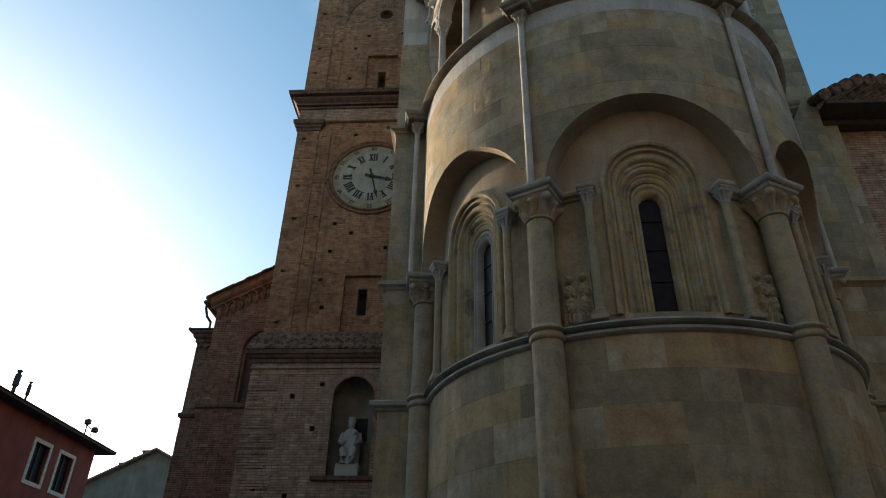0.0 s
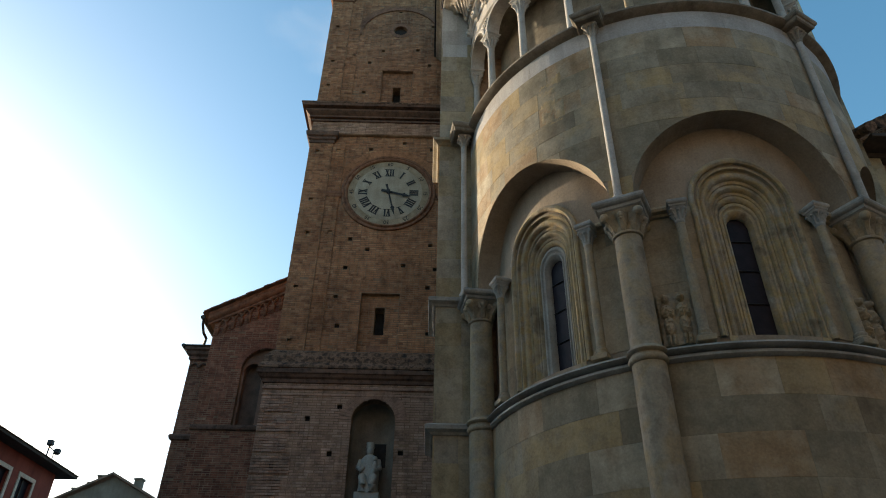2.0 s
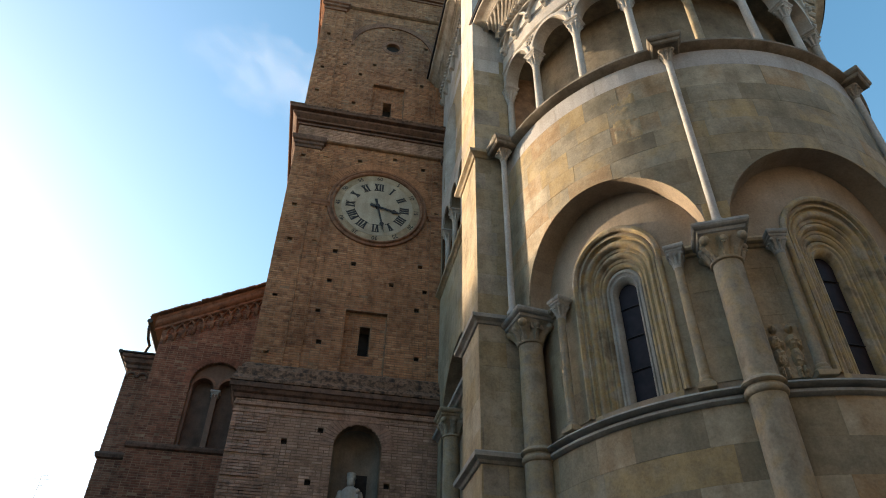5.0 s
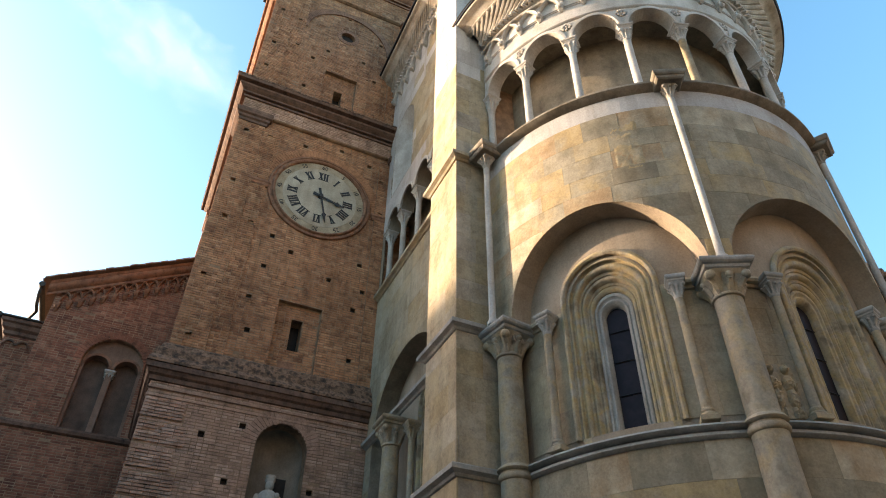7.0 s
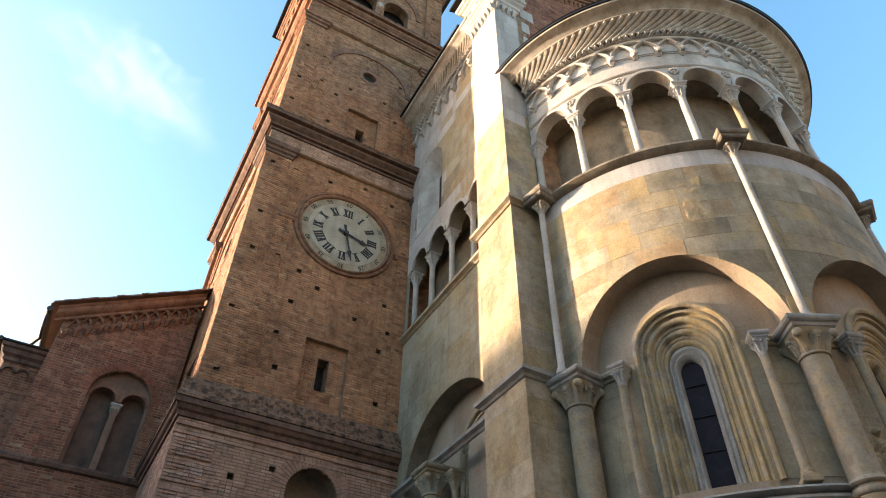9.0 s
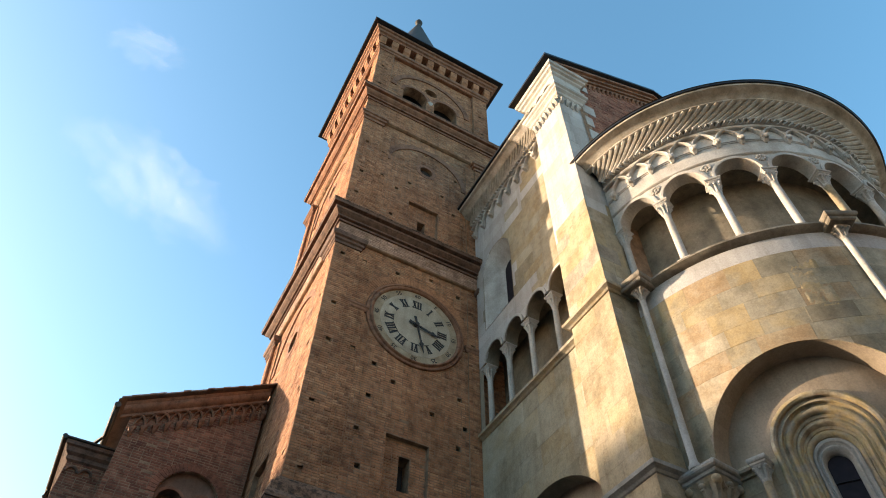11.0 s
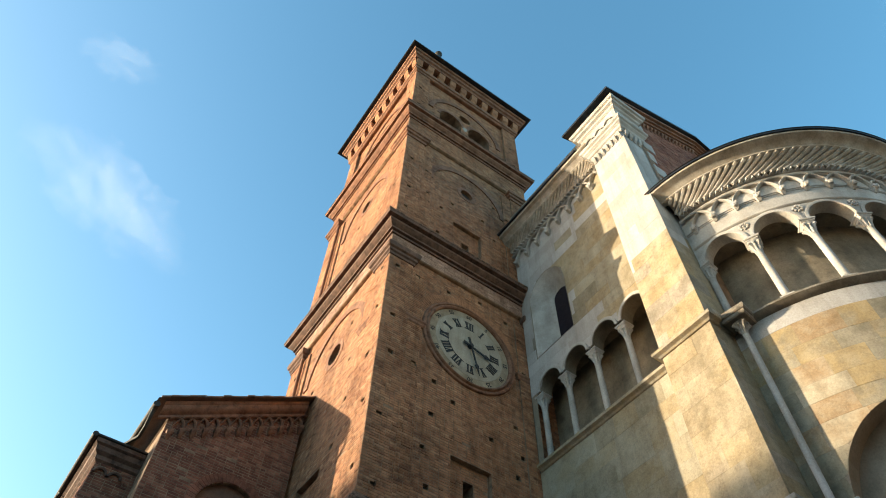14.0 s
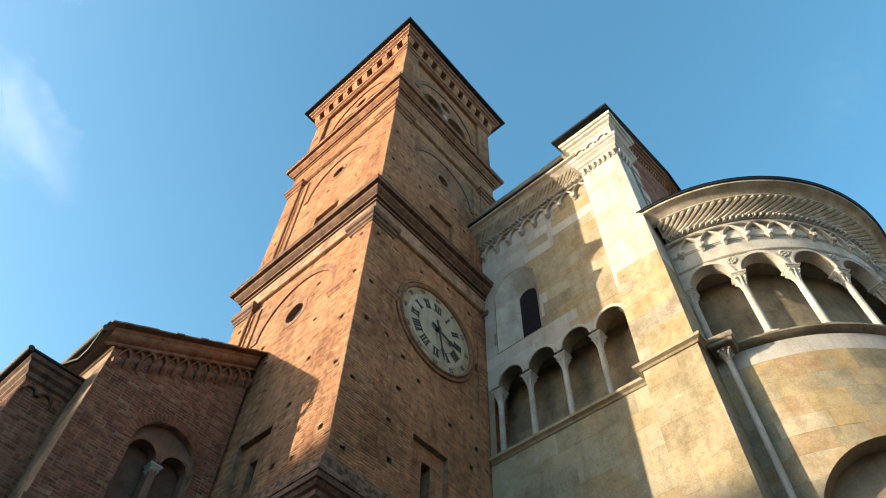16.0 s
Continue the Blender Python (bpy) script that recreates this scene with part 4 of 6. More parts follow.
part("pier_cornice", g, STONE_PALE, chancel, "pale moulded pier cornice")
Mp = flat((PX0 - 0.14, PY1, 0), (0, -1, 0), (-1, 0, 0))
for u in (0.22, 0.68, 1.13):
    part("small_arch", arch_ring(Mp, u, 0.13, 0.19, 23.25, 0.05), STONE_PALE, chancel, "", True)
for Mq, w in ((flat((PX0, PY1, 0), (0, -1, 0), (-1, 0, 0)), PY1 - PY0), (flat((PX0, PY0, 0), (1, 0, 0), (0, -1, 0)), 0.8)):
    k = max(2, round(w / 0.2))
    for i in range(k):
        g = Geo()
        u = w * (i + 0.5) / k
        g.loft([[Mq(u - 0.05, z, 0), Mq(u + 0.05, z, 0), Mq(u + 0.05, z, d), Mq(u - 0.05, z, d)] for z, d in ((22.02, 0.02), (22.12, 0.09), (22.3, 0.12), (22.34, 0.12))])
        part("corbel", g, STONE_PALE, chancel)

# brick gable above the apse's roof
APEX_X, APEX_Z, EAVE_Z = 2.95, 27.1, 24.55
g = Geo()
Mg = flat((0, 12.93, 0), (1, 0, 0), (0, -1, 0))


def gable_top(u):
    return EAVE_Z + (APEX_Z - EAVE_Z) * (1 - abs(u - APEX_X) / 5.1) - 0.1


for a, b in ((-1.2, APEX_X), (APEX_X, 7.1)):
    slab(g, Mg, a, b, 0, 20, [], 0.4, 1.0, gable_top)
gable = part("gable_wall", g, BRICK_MORTAR, chancel)
skin_bricks("gable_bricks", gable, Mg, -0.9, 7.6, 18.3, 27.5, [], BRICK_RED, top=lambda u: gable_top(u) - 0.45, seed=40)
for sgn in (-1, 1):
    g = Geo()
    for k, (dz, o) in enumerate(((-0.50, 0.05), (-0.36, 0.12), (-0.22, 0.2), (-0.08, 0.30))):
        pts = [Mg(APEX_X + sgn * x, gable_top(APEX_X + sgn * x) + dz + 0.06, o) for x in (0, 5.1)]
        g.add([pts[0], pts[1], pts[1] + Vector((0, 0, 0.14)), pts[0] + Vector((0, 0, 0.14)), pts[0] + Vector((0, 0.3, 0)), pts[1] + Vector((0, 0.3, 0))], [(0, 1, 2, 3), (0, 4, 5, 1)])
    part("raking_cornice", g, TERRACOTTA, chancel, "stepped brick raking cornice")
    for i in range(22):
        x = 0.2 + i * 0.225
        g = Geo()
        zt = gable_top(APEX_X + sgn * x) - 0.5
        g.loft([[Mg(APEX_X + sgn * x - 0.045, z, 0), Mg(APEX_X + sgn * x + 0.045, z, 0), Mg(APEX_X + sgn * x + 0.045, z, d), Mg(APEX_X + sgn * x - 0.045, z, d)] for z, d in ((zt - 0.2, 0.02), (zt - 0.08, 0.09), (zt + 0.04, 0.1))])
        part("brick_corbel", g, TERRACOTTA, chancel)
g = Geo()
for sgn in (-1, 1):
    a = Vector((APEX_X, 0, APEX_Z + 0.12))
    b = Vector((APEX_X + sgn * 5.55, 0, EAVE_Z - 0.12))
    f, k = Vector((0, 12.52, 0)), Vector((0, 14.85, 0))
    up = Vector((0, 0, 0.12))
    g.add([a + f, b + f, b + k, a + k, a + f + up, b + f + up, b + k + up, a + k + up], [(0, 1, 2, 3), (4, 7, 6, 5), (0, 4, 5, 1), (1, 5, 6, 2)])
part("roof", g, METAL, chancel, "dark roof edge of the chancel")
for i in range(7):
    g = Geo()
    z = 16.5 + 0 + i * 0.9
    g.box(PX1 - 0.02, PX1 + (0.28 if i % 2 else 0.5), 12.905, 13.1, z + 2.2, z + 2.2 + 0.6, 0.01)
    part("quoin", g, STONE_WHITE, chancel, "white corner stone")

# the pier on the far side of the apse and the brick building beside it
far_pier = thing("far_pier", "sandstone corner pier beside the apse", "pier", (8.0, 13.6, 0))
g = Geo()
g.box(6.95, 8.45, 13.0, 14.6, 0, 22.5, 0.01)
g.box(8.40, 8.95, 13.25, 14.6, 0, 13.6, 0.01)
far_core = part("pier_core", g, MORTAR, far_pier)
for z in (8.52, 5.83):
    g = Geo()
    g.rects((6.95, 8.45, 13.0, 14.6), [(o, z + dz) for o, dz in LED])
    part("stone_ledge", g, STONE_PIECE, far_pier)
    g = Geo()
    g.rects((8.40, 8.95, 13.25, 14.6), [(o, z - 0.18 + dz) for o, dz in LED])
    part("stone_ledge", g, STONE_PIECE, far_pier)
sacristy = thing("sacristy", "brick building with a low dark tiled roof", "building", (12, 16, 0))
g = Geo()
Ms = flat((8.9, 13.5, 0), (1, 0, 0), (0, -1, 0))
slab(g, Ms, 0, 9, 0, 13.4)
sac_wall = part("wall", g, BRICK_MORTAR, sacristy)
skin_bricks("wall_bricks", sac_wall, Ms, 0.05, 3.4, 5.0, 13.35, [], BRICK_BASE, seed=51)
g = Geo()
g.box(8.45, 18, 12.6, 13.6, 13.35, 13.45)
g.box(8.6, 18, 13.2, 13.55, 13.2, 13.35)
part("eave_board", g, WOOD, sacristy)
for i in range(30):
    g = Geo()
    x = 8.4 + i * 0.3
    zz = 13.52 + min(0.45, 0.16 * i)
    g.tube([(x, 12.45, zz), (x, 16, zz + 1.6)], [0.15, 0.13], 8)
    part("roof_tile", g, LICHEN, sacristy, "blackened old roof tile", True)

g = Geo()
M = bent(R_UP)
ua, ub = radians(-45.5) * R_UP, radians(-38.0) * R_UP
nu, nv = 16, 26
grid = []
for i in range(nu + 1):
    for j in range(nv + 1):
        u, v = ua + (ub - ua) * i / nu, 10.9 + 1.35 * j / nv
        edge = min(i, nu - i, j, nv - j)
        d = 0.001 + 0.010 * noise.noise((u * 5, v * 8, 2.0)) + 0.008 * noise.noise((u * 21, v * 21, 5.0))
        grid.append(M(u + 0.02 * noise.noise((v * 7, 1, 1)), v, d if edge else -0.012))
g.add(grid, [(i * (nv + 1) + j, (i + 1) * (nv + 1) + j, (i + 1) * (nv + 1) + j + 1, i * (nv + 1) + j + 1) for i in range(nu) for j in range(nv)])
part("broken_patch", g, STONE, upper_wall, "rough broken patch of masonry", True)


# ---- bell tower ----
tower = thing("bell_tower", "square brick bell tower with a clock and a low tiled roof", "bell tower", (-3.8, 22.1, 0))
TX0, TX1, TY0, TY1 = -6.73, -0.72, 18.95, 25.25
TC = -3.78
UC = TC - TX0                                   # the front's middle, along u
F = flat((TX0, TY0, 0), (1, 0, 0), (0, -1, 0))
L = flat((TX0, TY1, 0), (0, -1, 0), (-1, 0, 0))
FW, LW = TX1 - TX0, TY1 - TY0
UL = LW - 2.95                                   # middle of the sunlit side, along u
REC = 0.10


def back(M, d):
    return lambda u, v, o=0.0: M(u, v, o - d)


def socket(u, v):
    """A square scaffold hole left in the brickwork."""
    return Hole(u - 0.07, u + 0.07, v - 0.065, v + 0.075)


def sockets(parent, M, holes):
    for h in holes:
        g = Geo()
        g.add([M(u, v, -0.11) for u, v in ((h.u0 - 0.01, h.v0 - 0.01), (h.u1 + 0.01, h.v0 - 0.01), (h.u1 + 0.01, h.v1 + 0.01), (h.u0 - 0.01, h.v1 + 0.01))], [(0, 1, 2, 3)])
        part("putlog_hole", g, VOID, parent)


def pilasters(M, W, z0, z1, steps, parent, seed, name="pilaster", mat=None):
    """Corner pilasters of a stage: steps of (width from the corner, how proud)."""
    for side_ in (0, 1):
        for k, (w0, w1, d) in enumerate(steps):
            a, b = (w0, w1) if side_ == 0 else (W - w1, W - w0)
            g = Geo()
            rnd = random.Random(seed + 31 * k + side_)
            Mk = back(M, -d)
            pits = [socket((a + b) / 2 + rnd.uniform(-0.12, 0.12), z) for z in [z0 + 0.9 + 1.75 * i + rnd.uniform(-0.3, 0.3) for i in range(int((z1 - z0 - 1.2) / 1.75) + 1)] if k == 0 or rnd.random() < 0.4]
            slab(g, lambda u, v, o=0.0: Mk(u, v, o - 0.004), a, b, z0, z1, pits, 0.11)
            g.add([M(u, v, o) for o in (d - 0.004, -0.12) for u, v in ((a, z0), (b, z0), (b, z1), (a, z1))], [(0, 4, 5, 1), (1, 5, 6, 2), (2, 6, 7, 3), (3, 7, 4, 0)])
            p = part(name, g, BRICK_MORTAR, parent)
            sockets(p, Mk, pits)
            skin_bricks("pilaster_bricks", p, Mk, a, b, z0, z1, pits, mat or BRICK, seed=seed + 7 * k + side_)


def arch_bricks(parent, M, u, v, r0, r1, a0=0.0, a1=180.0, d=0.03, mat=None, name="voussoir", n=None):
    """A ring of wedge bricks round an arch, each its own piece."""
    n = n or max(6, int(radians(abs(a1 - a0)) * r0 / 0.085))
    for i in range(n):
        g = Geo()
        t0, t1 = radians(a0 + (a1 - a0) * (i + 0.06) / n), radians(a0 + (a1 - a0) * (i + 0.94) / n)
        q = [(r0, t0), (r1, t0), (r1, t1), (r0, t1)]
        g.add([M(u + r * math.cos(t), v + r * math.sin(t), o) for o in (d, -0.05) for r, t in q], [(0, 1, 2, 3), (0, 4, 5, 1), (1, 5, 6, 2), (2, 6, 7, 3), (3, 7, 4, 0)])
        part(name, g, mat or TERRACOTTA, parent)


def stage_face(M, W, c, z0, z1, win, eye, arch, seed, mat, name, pits=()):
    """One storey of the tower seen from one side: recessed panel, slit window in a frame, round eye, blind arch."""
    wz0, wz1, sz0, sz1 = win
    P = back(M, REC)
    frame_hole = Hole(c - 0.6, c + 0.6, wz0, wz1)
    slit = Hole(c - 0.15, c + 0.15, sz0, sz1)
    holes = [frame_hole]
    if eye:
        holes.append(Hole(c - eye[1], c + eye[1], eye[0] - eye[1], eye[0] + eye[1], "circle"))
    pits = [socket(*s) for s in pits]
    holes += pits
    g = Geo()
    slab(g, P, 0, W, z0, z1, holes, 0.14)
    panel = part(name, g, BRICK_MORTAR, tower)
    sockets(panel, P, pits)
    skin_bricks("panel_bricks", panel, P, 0.6, W - 0.6, z0, z1, holes + ([arch_clear] if (arch_clear := (Hole(c - arch[1] - 0.01, c + arch[1] + 0.01, arch[0] - arch[1], arch[0] + arch[1], "circle") if arch and arch[2] else None)) else []), mat, seed=seed, single=(1.3, W - 1.3, z0 + 2.4, z0 + 4.2, BRICK_ONE) if name == "clock_stage_front" else None)
    Q = back(M, REC + 0.14)
    g = Geo()
    slab(g, Q, c - 0.6, c + 0.6, wz0, wz1, [slit], 0.4)
    framed = part("window_recess", g, BRICK_MORTAR, tower)
    skin_bricks("recess_bricks", framed, Q, c - 0.6, c + 0.6, wz0, wz1, [slit], mat, seed=seed + 3)
    g = Geo()
    g.add([Q(u, v, -0.4) for u, v in ((c - 0.2, sz0 - 0.05), (c + 0.2, sz0 - 0.05), (c + 0.2, sz1 + 0.05), (c - 0.2, sz1 + 0.05))], [(0, 1, 2, 3)])
    part("dark_opening", g, VOID, tower, "dark opening")
    if eye:
        g = Geo()
        g.add([P(c + (eye[1] + 0.05) * math.cos(a), eye[0] + (eye[1] + 0.05) * math.sin(a), -0.14) for a in [2 * math.pi * i / 20 for i in range(20)]], [tuple(range(20))])
        part("round_eye", g, VOID, tower, "dark round opening")
        arch_bricks(panel, P, c, eye[0], eye[1], eye[1] + 0.17, 0, 360, 0.02)
    return panel


def cornice_rect(rect, z0, k, name="cornice", mat=None):
    g = Geo()
    x = rect
    g.rects(x, [(o * k[0], z0 + dz * k[1]) for o, dz in ((0.0, 0.0), (0.07, 0.02), (0.07, 0.12), (0.02, 0.13), (0.02, 0.17), (0.13, 0.18), (0.13, 0.27), (0.2, 0.34), (0.26, 0.42), (0.27, 0.50), (0.19, 0.51), (0.19, 0.56), (0.37, 0.58), (0.39, 0.72), (0.36, 0.78), (0.0, 1.0))])
    made = part(name, g, mat or CORNICE, tower, "dark weathered moulded brick cornice")
    g = Geo()
    top = z0 + 0.7 * k[1]
    g.rects(x, [(0.37 * k[0], top), (0.40 * k[0], top + 0.012), (0.40 * k[0], top + 0.07), (0.34 * k[0], top + 0.1), (-0.02, top + 0.3)])
    part("cornice_cap", g, LICHEN, made, "blackened upper edge")
    return made


RECT = (TX0, TX1, TY0, TY1)
# solid core behind the faces, open behind the front and side recesses
g = Geo()
g.box(TX0 + 0.75, TX1, TY0 + 0.75, TY1, 0, 29.9, 0.005)
part("core", g, BRICK_MORTAR, tower)

# base
BX0, BY0 = -6.86, 18.82
Fb = flat((BX0, BY0, 0), (1, 0, 0), (0, -1, 0))
Lb = flat((BX0, TY1, 0), (0, -1, 0), (-1, 0, 0))
cb = TC + 0.08 - BX0
niche_hole = Hole(cb - 0.60, cb + 0.60, 5.95, 8.80, "arch")
base_pits = [socket(*s) for s in [(1.35, 8.2), (2.05, 7.25), (0.55, 6.9), (2.2, 8.55), (3.95, 7.3), (0.6, 5.6), (1.5, 5.4)]]
g = Geo()
slab(g, Fb, 0, 5.9, 0, 9.4, [niche_hole] + base_pits, 0.75)
base = part("base_front", g, BRICK_MORTAR, tower)
sockets(base, Fb, base_pits)
skin_bricks("base_bricks", base, Fb, 0, 5.6, 2.0, 9.4, [niche_hole] + base_pits, BRICK_BASE, pad=0.0, seed=70, single=(1.1, 4.6, 7.85, 9.02, BASE_ONE))
arch_bricks(base, Fb, cb, 8.2, 0.61, 0.93, 0, 180, 0.022, BRICK_BASE, n=26)
g = Geo()
slab(g, Lb, 0, TY1 - BY0, 0, 9.4)
base_side = part("base_side", g, BRICK_MORTAR, tower)
skin_bricks("base_side_bricks", base_side, Lb, 2.0, TY1 - BY0, 3.0, 9.4, [], BRICK_BASE, seed=71)
g = Geo()
rings = []
n = 20
for z in (5.95, 7.2, 8.2):
    rings.append([Fb(cb - 0.6 * math.cos(math.pi * i / n), z, -0.35 - 0.40 * math.sin(math.pi * i / n)) for i in range(n + 1)])
for j in range(1, 7):
    a = math.pi / 2 * j / 6
    rings.append([Fb(cb - 0.6 * math.cos(a) * math.cos(math.pi * i / n), 8.2 + 0.6 * math.sin(a), -0.35 - 0.40 * math.cos(a) * math.sin(math.pi * i / n)) for i in range(n + 1)])
g.loft(rings, closed=False)
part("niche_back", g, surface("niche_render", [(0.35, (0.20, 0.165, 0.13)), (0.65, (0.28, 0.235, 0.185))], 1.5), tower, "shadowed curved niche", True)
g = Geo()
g.add([Fb(u, v, -0.66) for u, v in ((cb - 0.02, 7.1), (cb + 0.36, 7.1), (cb + 0.36, 7.75), (cb - 0.02, 7.75))], [(0, 1, 2, 3)])
part("niche_slot", g, VOID, tower)
g = Geo()
g.box(BX0 + cb - 1.0, BX0 + cb + 0.95, BY0 - 0.1, BY0 + 0.75, 5.82, 5.94)
part("niche_sill", g, CORNICE, tower, "dark stone niche sill")
# flush corner blocks and bands of the base
for k in range(9):
    z = 3.9 + k * 0.56
    w = 1.05 if k % 2 else 0.88
    skin_bricks("corner_block", base, back(Fb, -0.035), 0.0, w, z, z + 0.48, [], BRICK_BASE, seed=80 + k)
g = Geo()
g.box(BX0 - 0.02, BX0 + 5.9, BY0 - 0.05, BY0 + 0.1, 9.05, 9.12, 0.01)
g.box(BX0 - 0.02, BX0 + 5.9, BY0 - 0.03, BY0 + 0.1, 8.86, 8.92, 0.01)
part("base_band", g, BRICK_BASE, tower)
g = Geo()
rb = (BX0, TX1, BY0, TY1)
g.rects(rb, [(0.0, 9.22), (0.05, 9.24), (0.06, 9.34), (0.12, 9.38), (0.16, 9.46), (0.20, 9.48), (0.20, 9.60), (0.17, 9.62), (0.10, 9.70)])
part("base_cornice", g, CORNICE, tower, "dark sloped brick cornice over the base")
g = Geo()
g.rects(rb, [(0.15, 9.62), (0.21, 9.63), (0.21, 9.70), (0.12, 9.84), (0.10, 10.04), (0.03, 10.08), (-0.02, 10.22), (-0.12, 10.3)])
part("cornice_cap", g, LICHEN, tower, "blackened sloping cornice top")

# clock stage
Z1, Z2 = 10.02, 18.55
panel = stage_face(F, FW, UC, Z1, 19.7, (10.1, 12.36, 10.95, 11.92), None, (16.4, 1.62, True), 100, BRICK, "clock_stage_front",
                   [(1.7, 11.2), (1.75, 13.3), (1.8, 14.4), (4.45, 11.0), (4.4, 12.6), (4.45, 14.2), (2.4, 14.0), (3.6, 13.4), (2.2, 18.35), (3.4, 18.7), (4.4, 18.4), (1.55, 12.2), (4.62, 13.3)])
panel_l = stage_face(L, LW, UL, Z1, 19.7, (10.1, 12.36, 10.9, 11.75), (16.75, 0.36), (16.5, 1.9, False), 130, BRICK, "clock_stage_side",
                     [(1.8, 12.8), (1.9, 14.6), (4.4, 12.7), (4.7, 14.0), (4.5, 15.6), (2.2, 16.1), (4.2, 17.4), (1.7, 11.2), (4.4, 11.0), (3.1, 13.9), (2.6, 15.2)])
for M_, W_, s_ in ((F, FW, 200), (L, LW, 230)):
    pilasters(M_, W_, Z1, Z2, [(0.0, 0.83, 0.0), (0.83, 1.28, -0.045)], tower, s_)
# plaque under the slit
g = Geo()
Q = back(F, REC + 0.14)
g.add([Q(UC - 0.02 + u, v, o) for o in (0.02, -0.01) for u, v in ((-0.3, 10.3), (0.12, 10.3), (0.12, 10.62), (-0.3, 10.62))], [(0, 1, 2, 3), (0, 4, 5, 1), (1, 5, 6, 2), (2, 6, 7, 3), (3, 7, 4, 0)])
part("plaque", g, TERRACOTTA, tower, "small reddish terracotta plaque")
P = back(F, REC)
arch_bricks(panel, P, UC, 16.4, 1.65, 1.92, 0, 180, 0.016, BRICK)
arch_bricks(panel_l, back(L, REC), UL, 16.6, 1.62, 1.88, 0, 180, 0.05)
# imposts beside the arch
for M_, W_ in ((F, FW), (L, LW)):
    for a, b in ((0.80, 1.34), (W_ - 1.34, W_ - 0.80)):
        g = Geo()
        g.loft([[M_(a - o, z, -0.13), M_(b + o, z, -0.13), M_(b + o, z, o - 0.045), M_(a - o, z, o - 0.045)] for o, z in ((0.0, 16.1), (0.03, 16.14), (0.04, 16.2), (0.07, 16.24), (0.07, 16.3), (0.0, 16.34))])
        part("impost", g, TERRACOTTA, tower)
# pilaster capitals and entablature
for a, b, c_, d_ in ((TX0, TX0 + 0.83, TY0, TY0 + 0.9), (TX1 - 0.83, TX1, TY0, TY0 + 0.9), (TX0, TX0 + 0.9, TY1 - 0.83, TY1)):
    g = Geo()
    g.rects((a, b, c_, d_), [(0.0, 18.5), (0.04, 18.52), (0.04, 18.62), (0.09, 18.66), (0.09, 18.76), (0.15, 18.8), (0.17, 18.9), (0.17, 18.98), (0.0, 19.02)])
    part("pilaster_capital", g, CORNICE, tower, "moulded brick pilaster capital")
g = Geo()
g.rects(RECT, [(-0.06, 18.95), (0.0, 18.97), (0.02, 19.0), (0.02, 19.62), (0.0, 19.64)])
frieze = part("frieze", g, BRICK_MORTAR, tower)
skin_bricks("frieze_bricks", frieze, back(F, -0.022), 0, FW, 19.0, 19.62, [], BRICK_BASE, seed=260)
skin_bricks("frieze_side_bricks", frieze, back(L, -0.022), 0, LW, 19.0, 19.62, [], BRICK_BASE, seed=261)
cornice_rect(RECT, 19.55, (1.12, 0.85))

# clock
DC = (UC, 16.38)
DR = 1.27
clock = thing("tower_clock", "round pale clock dial with black Roman numerals", "clock", tuple(F(DC[0], DC[1], -REC)))
Fd = back(F, REC - 0.02)


def disc(g, M, c, r, d0, d1, n=64):
    front = [M(c[0] + r * math.cos(2 * math.pi * i / n), c[1] + r * math.sin(2 * math.pi * i / n), d1) for i in range(n)]
    rear = [M(c[0] + r * math.cos(2 * math.pi * i / n), c[1] + r * math.sin(2 * math.pi * i / n), d0) for i in range(n)]
    g.add(front + rear, [tuple(range(n))] + [(i, n + i, n + (i + 1) % n, (i + 1) % n) for i in range(n)])


g = Geo()
disc(g, Fd, DC, 1.17, -0.05, 0.0)
part("dial", g, DIAL, clock, "worn pale dial")
g = Geo()
disc(g, Fd, DC, 1.40, -0.06, -0.006)
part("minute_ring", g, surface("worn_minute_ring", [(0.35, (0.30, 0.235, 0.155)), (0.65, (0.42, 0.35, 0.25))], 3.0, stain=(0.5, 0.45, 0.38), scale=2.5), clock, "stained outer ring with minute figures")
g = Geo()
rings = [[Fd(DC[0] + r * math.cos(2 * math.pi * i / 72), DC[1] + r * math.sin(2 * math.pi * i / 72), d) for i in range(72)] for r, d in ((1.40, -0.05), (1.40, 0.03), (1.43, 0.07), (1.47, 0.08), (1.50, 0.05), (1.51, 0.02), (1.54, 0.02), (1.56, 0.05), (1.61, 0.045), (1.63, 0.015), (1.63, -0.06))]
g.loft(rings, closed=True, caps=False)
part("dial_moulding", g, TERRACOTTA, clock, "round moulded brick ring", True)
for k in range(12):
    fc = bpy.data.curves.new("minute_figure", "FONT")
    fc.body, fc.size, fc.align_x, fc.align_y, fc.extrude = str(5 * k if k else 60), 0.2, "CENTER", "CENTER", 0.004
    tmp = bpy.data.objects.new("minute_figure", fc)
    scene.collection.objects.link(tmp)
    me = bpy.data.meshes.new_from_object(tmp.evaluated_get(bpy.context.evaluated_depsgraph_get()))
    bpy.data.objects.remove(tmp)
    a = radians(90 - 30 * k)
    spin = Matrix.Translation(Fd(DC[0] + 1.27 * math.cos(a), DC[1] + 1.27 * math.sin(a), 0.0)) @ Matrix.Rotation(radians(90), 4, "X") @ Matrix.Rotation(a - radians(90), 4, "Z")
    place(me, NUMERAL, clock, spin, "minute_figure", "small dark figure " + str(5 * k if k else 60))


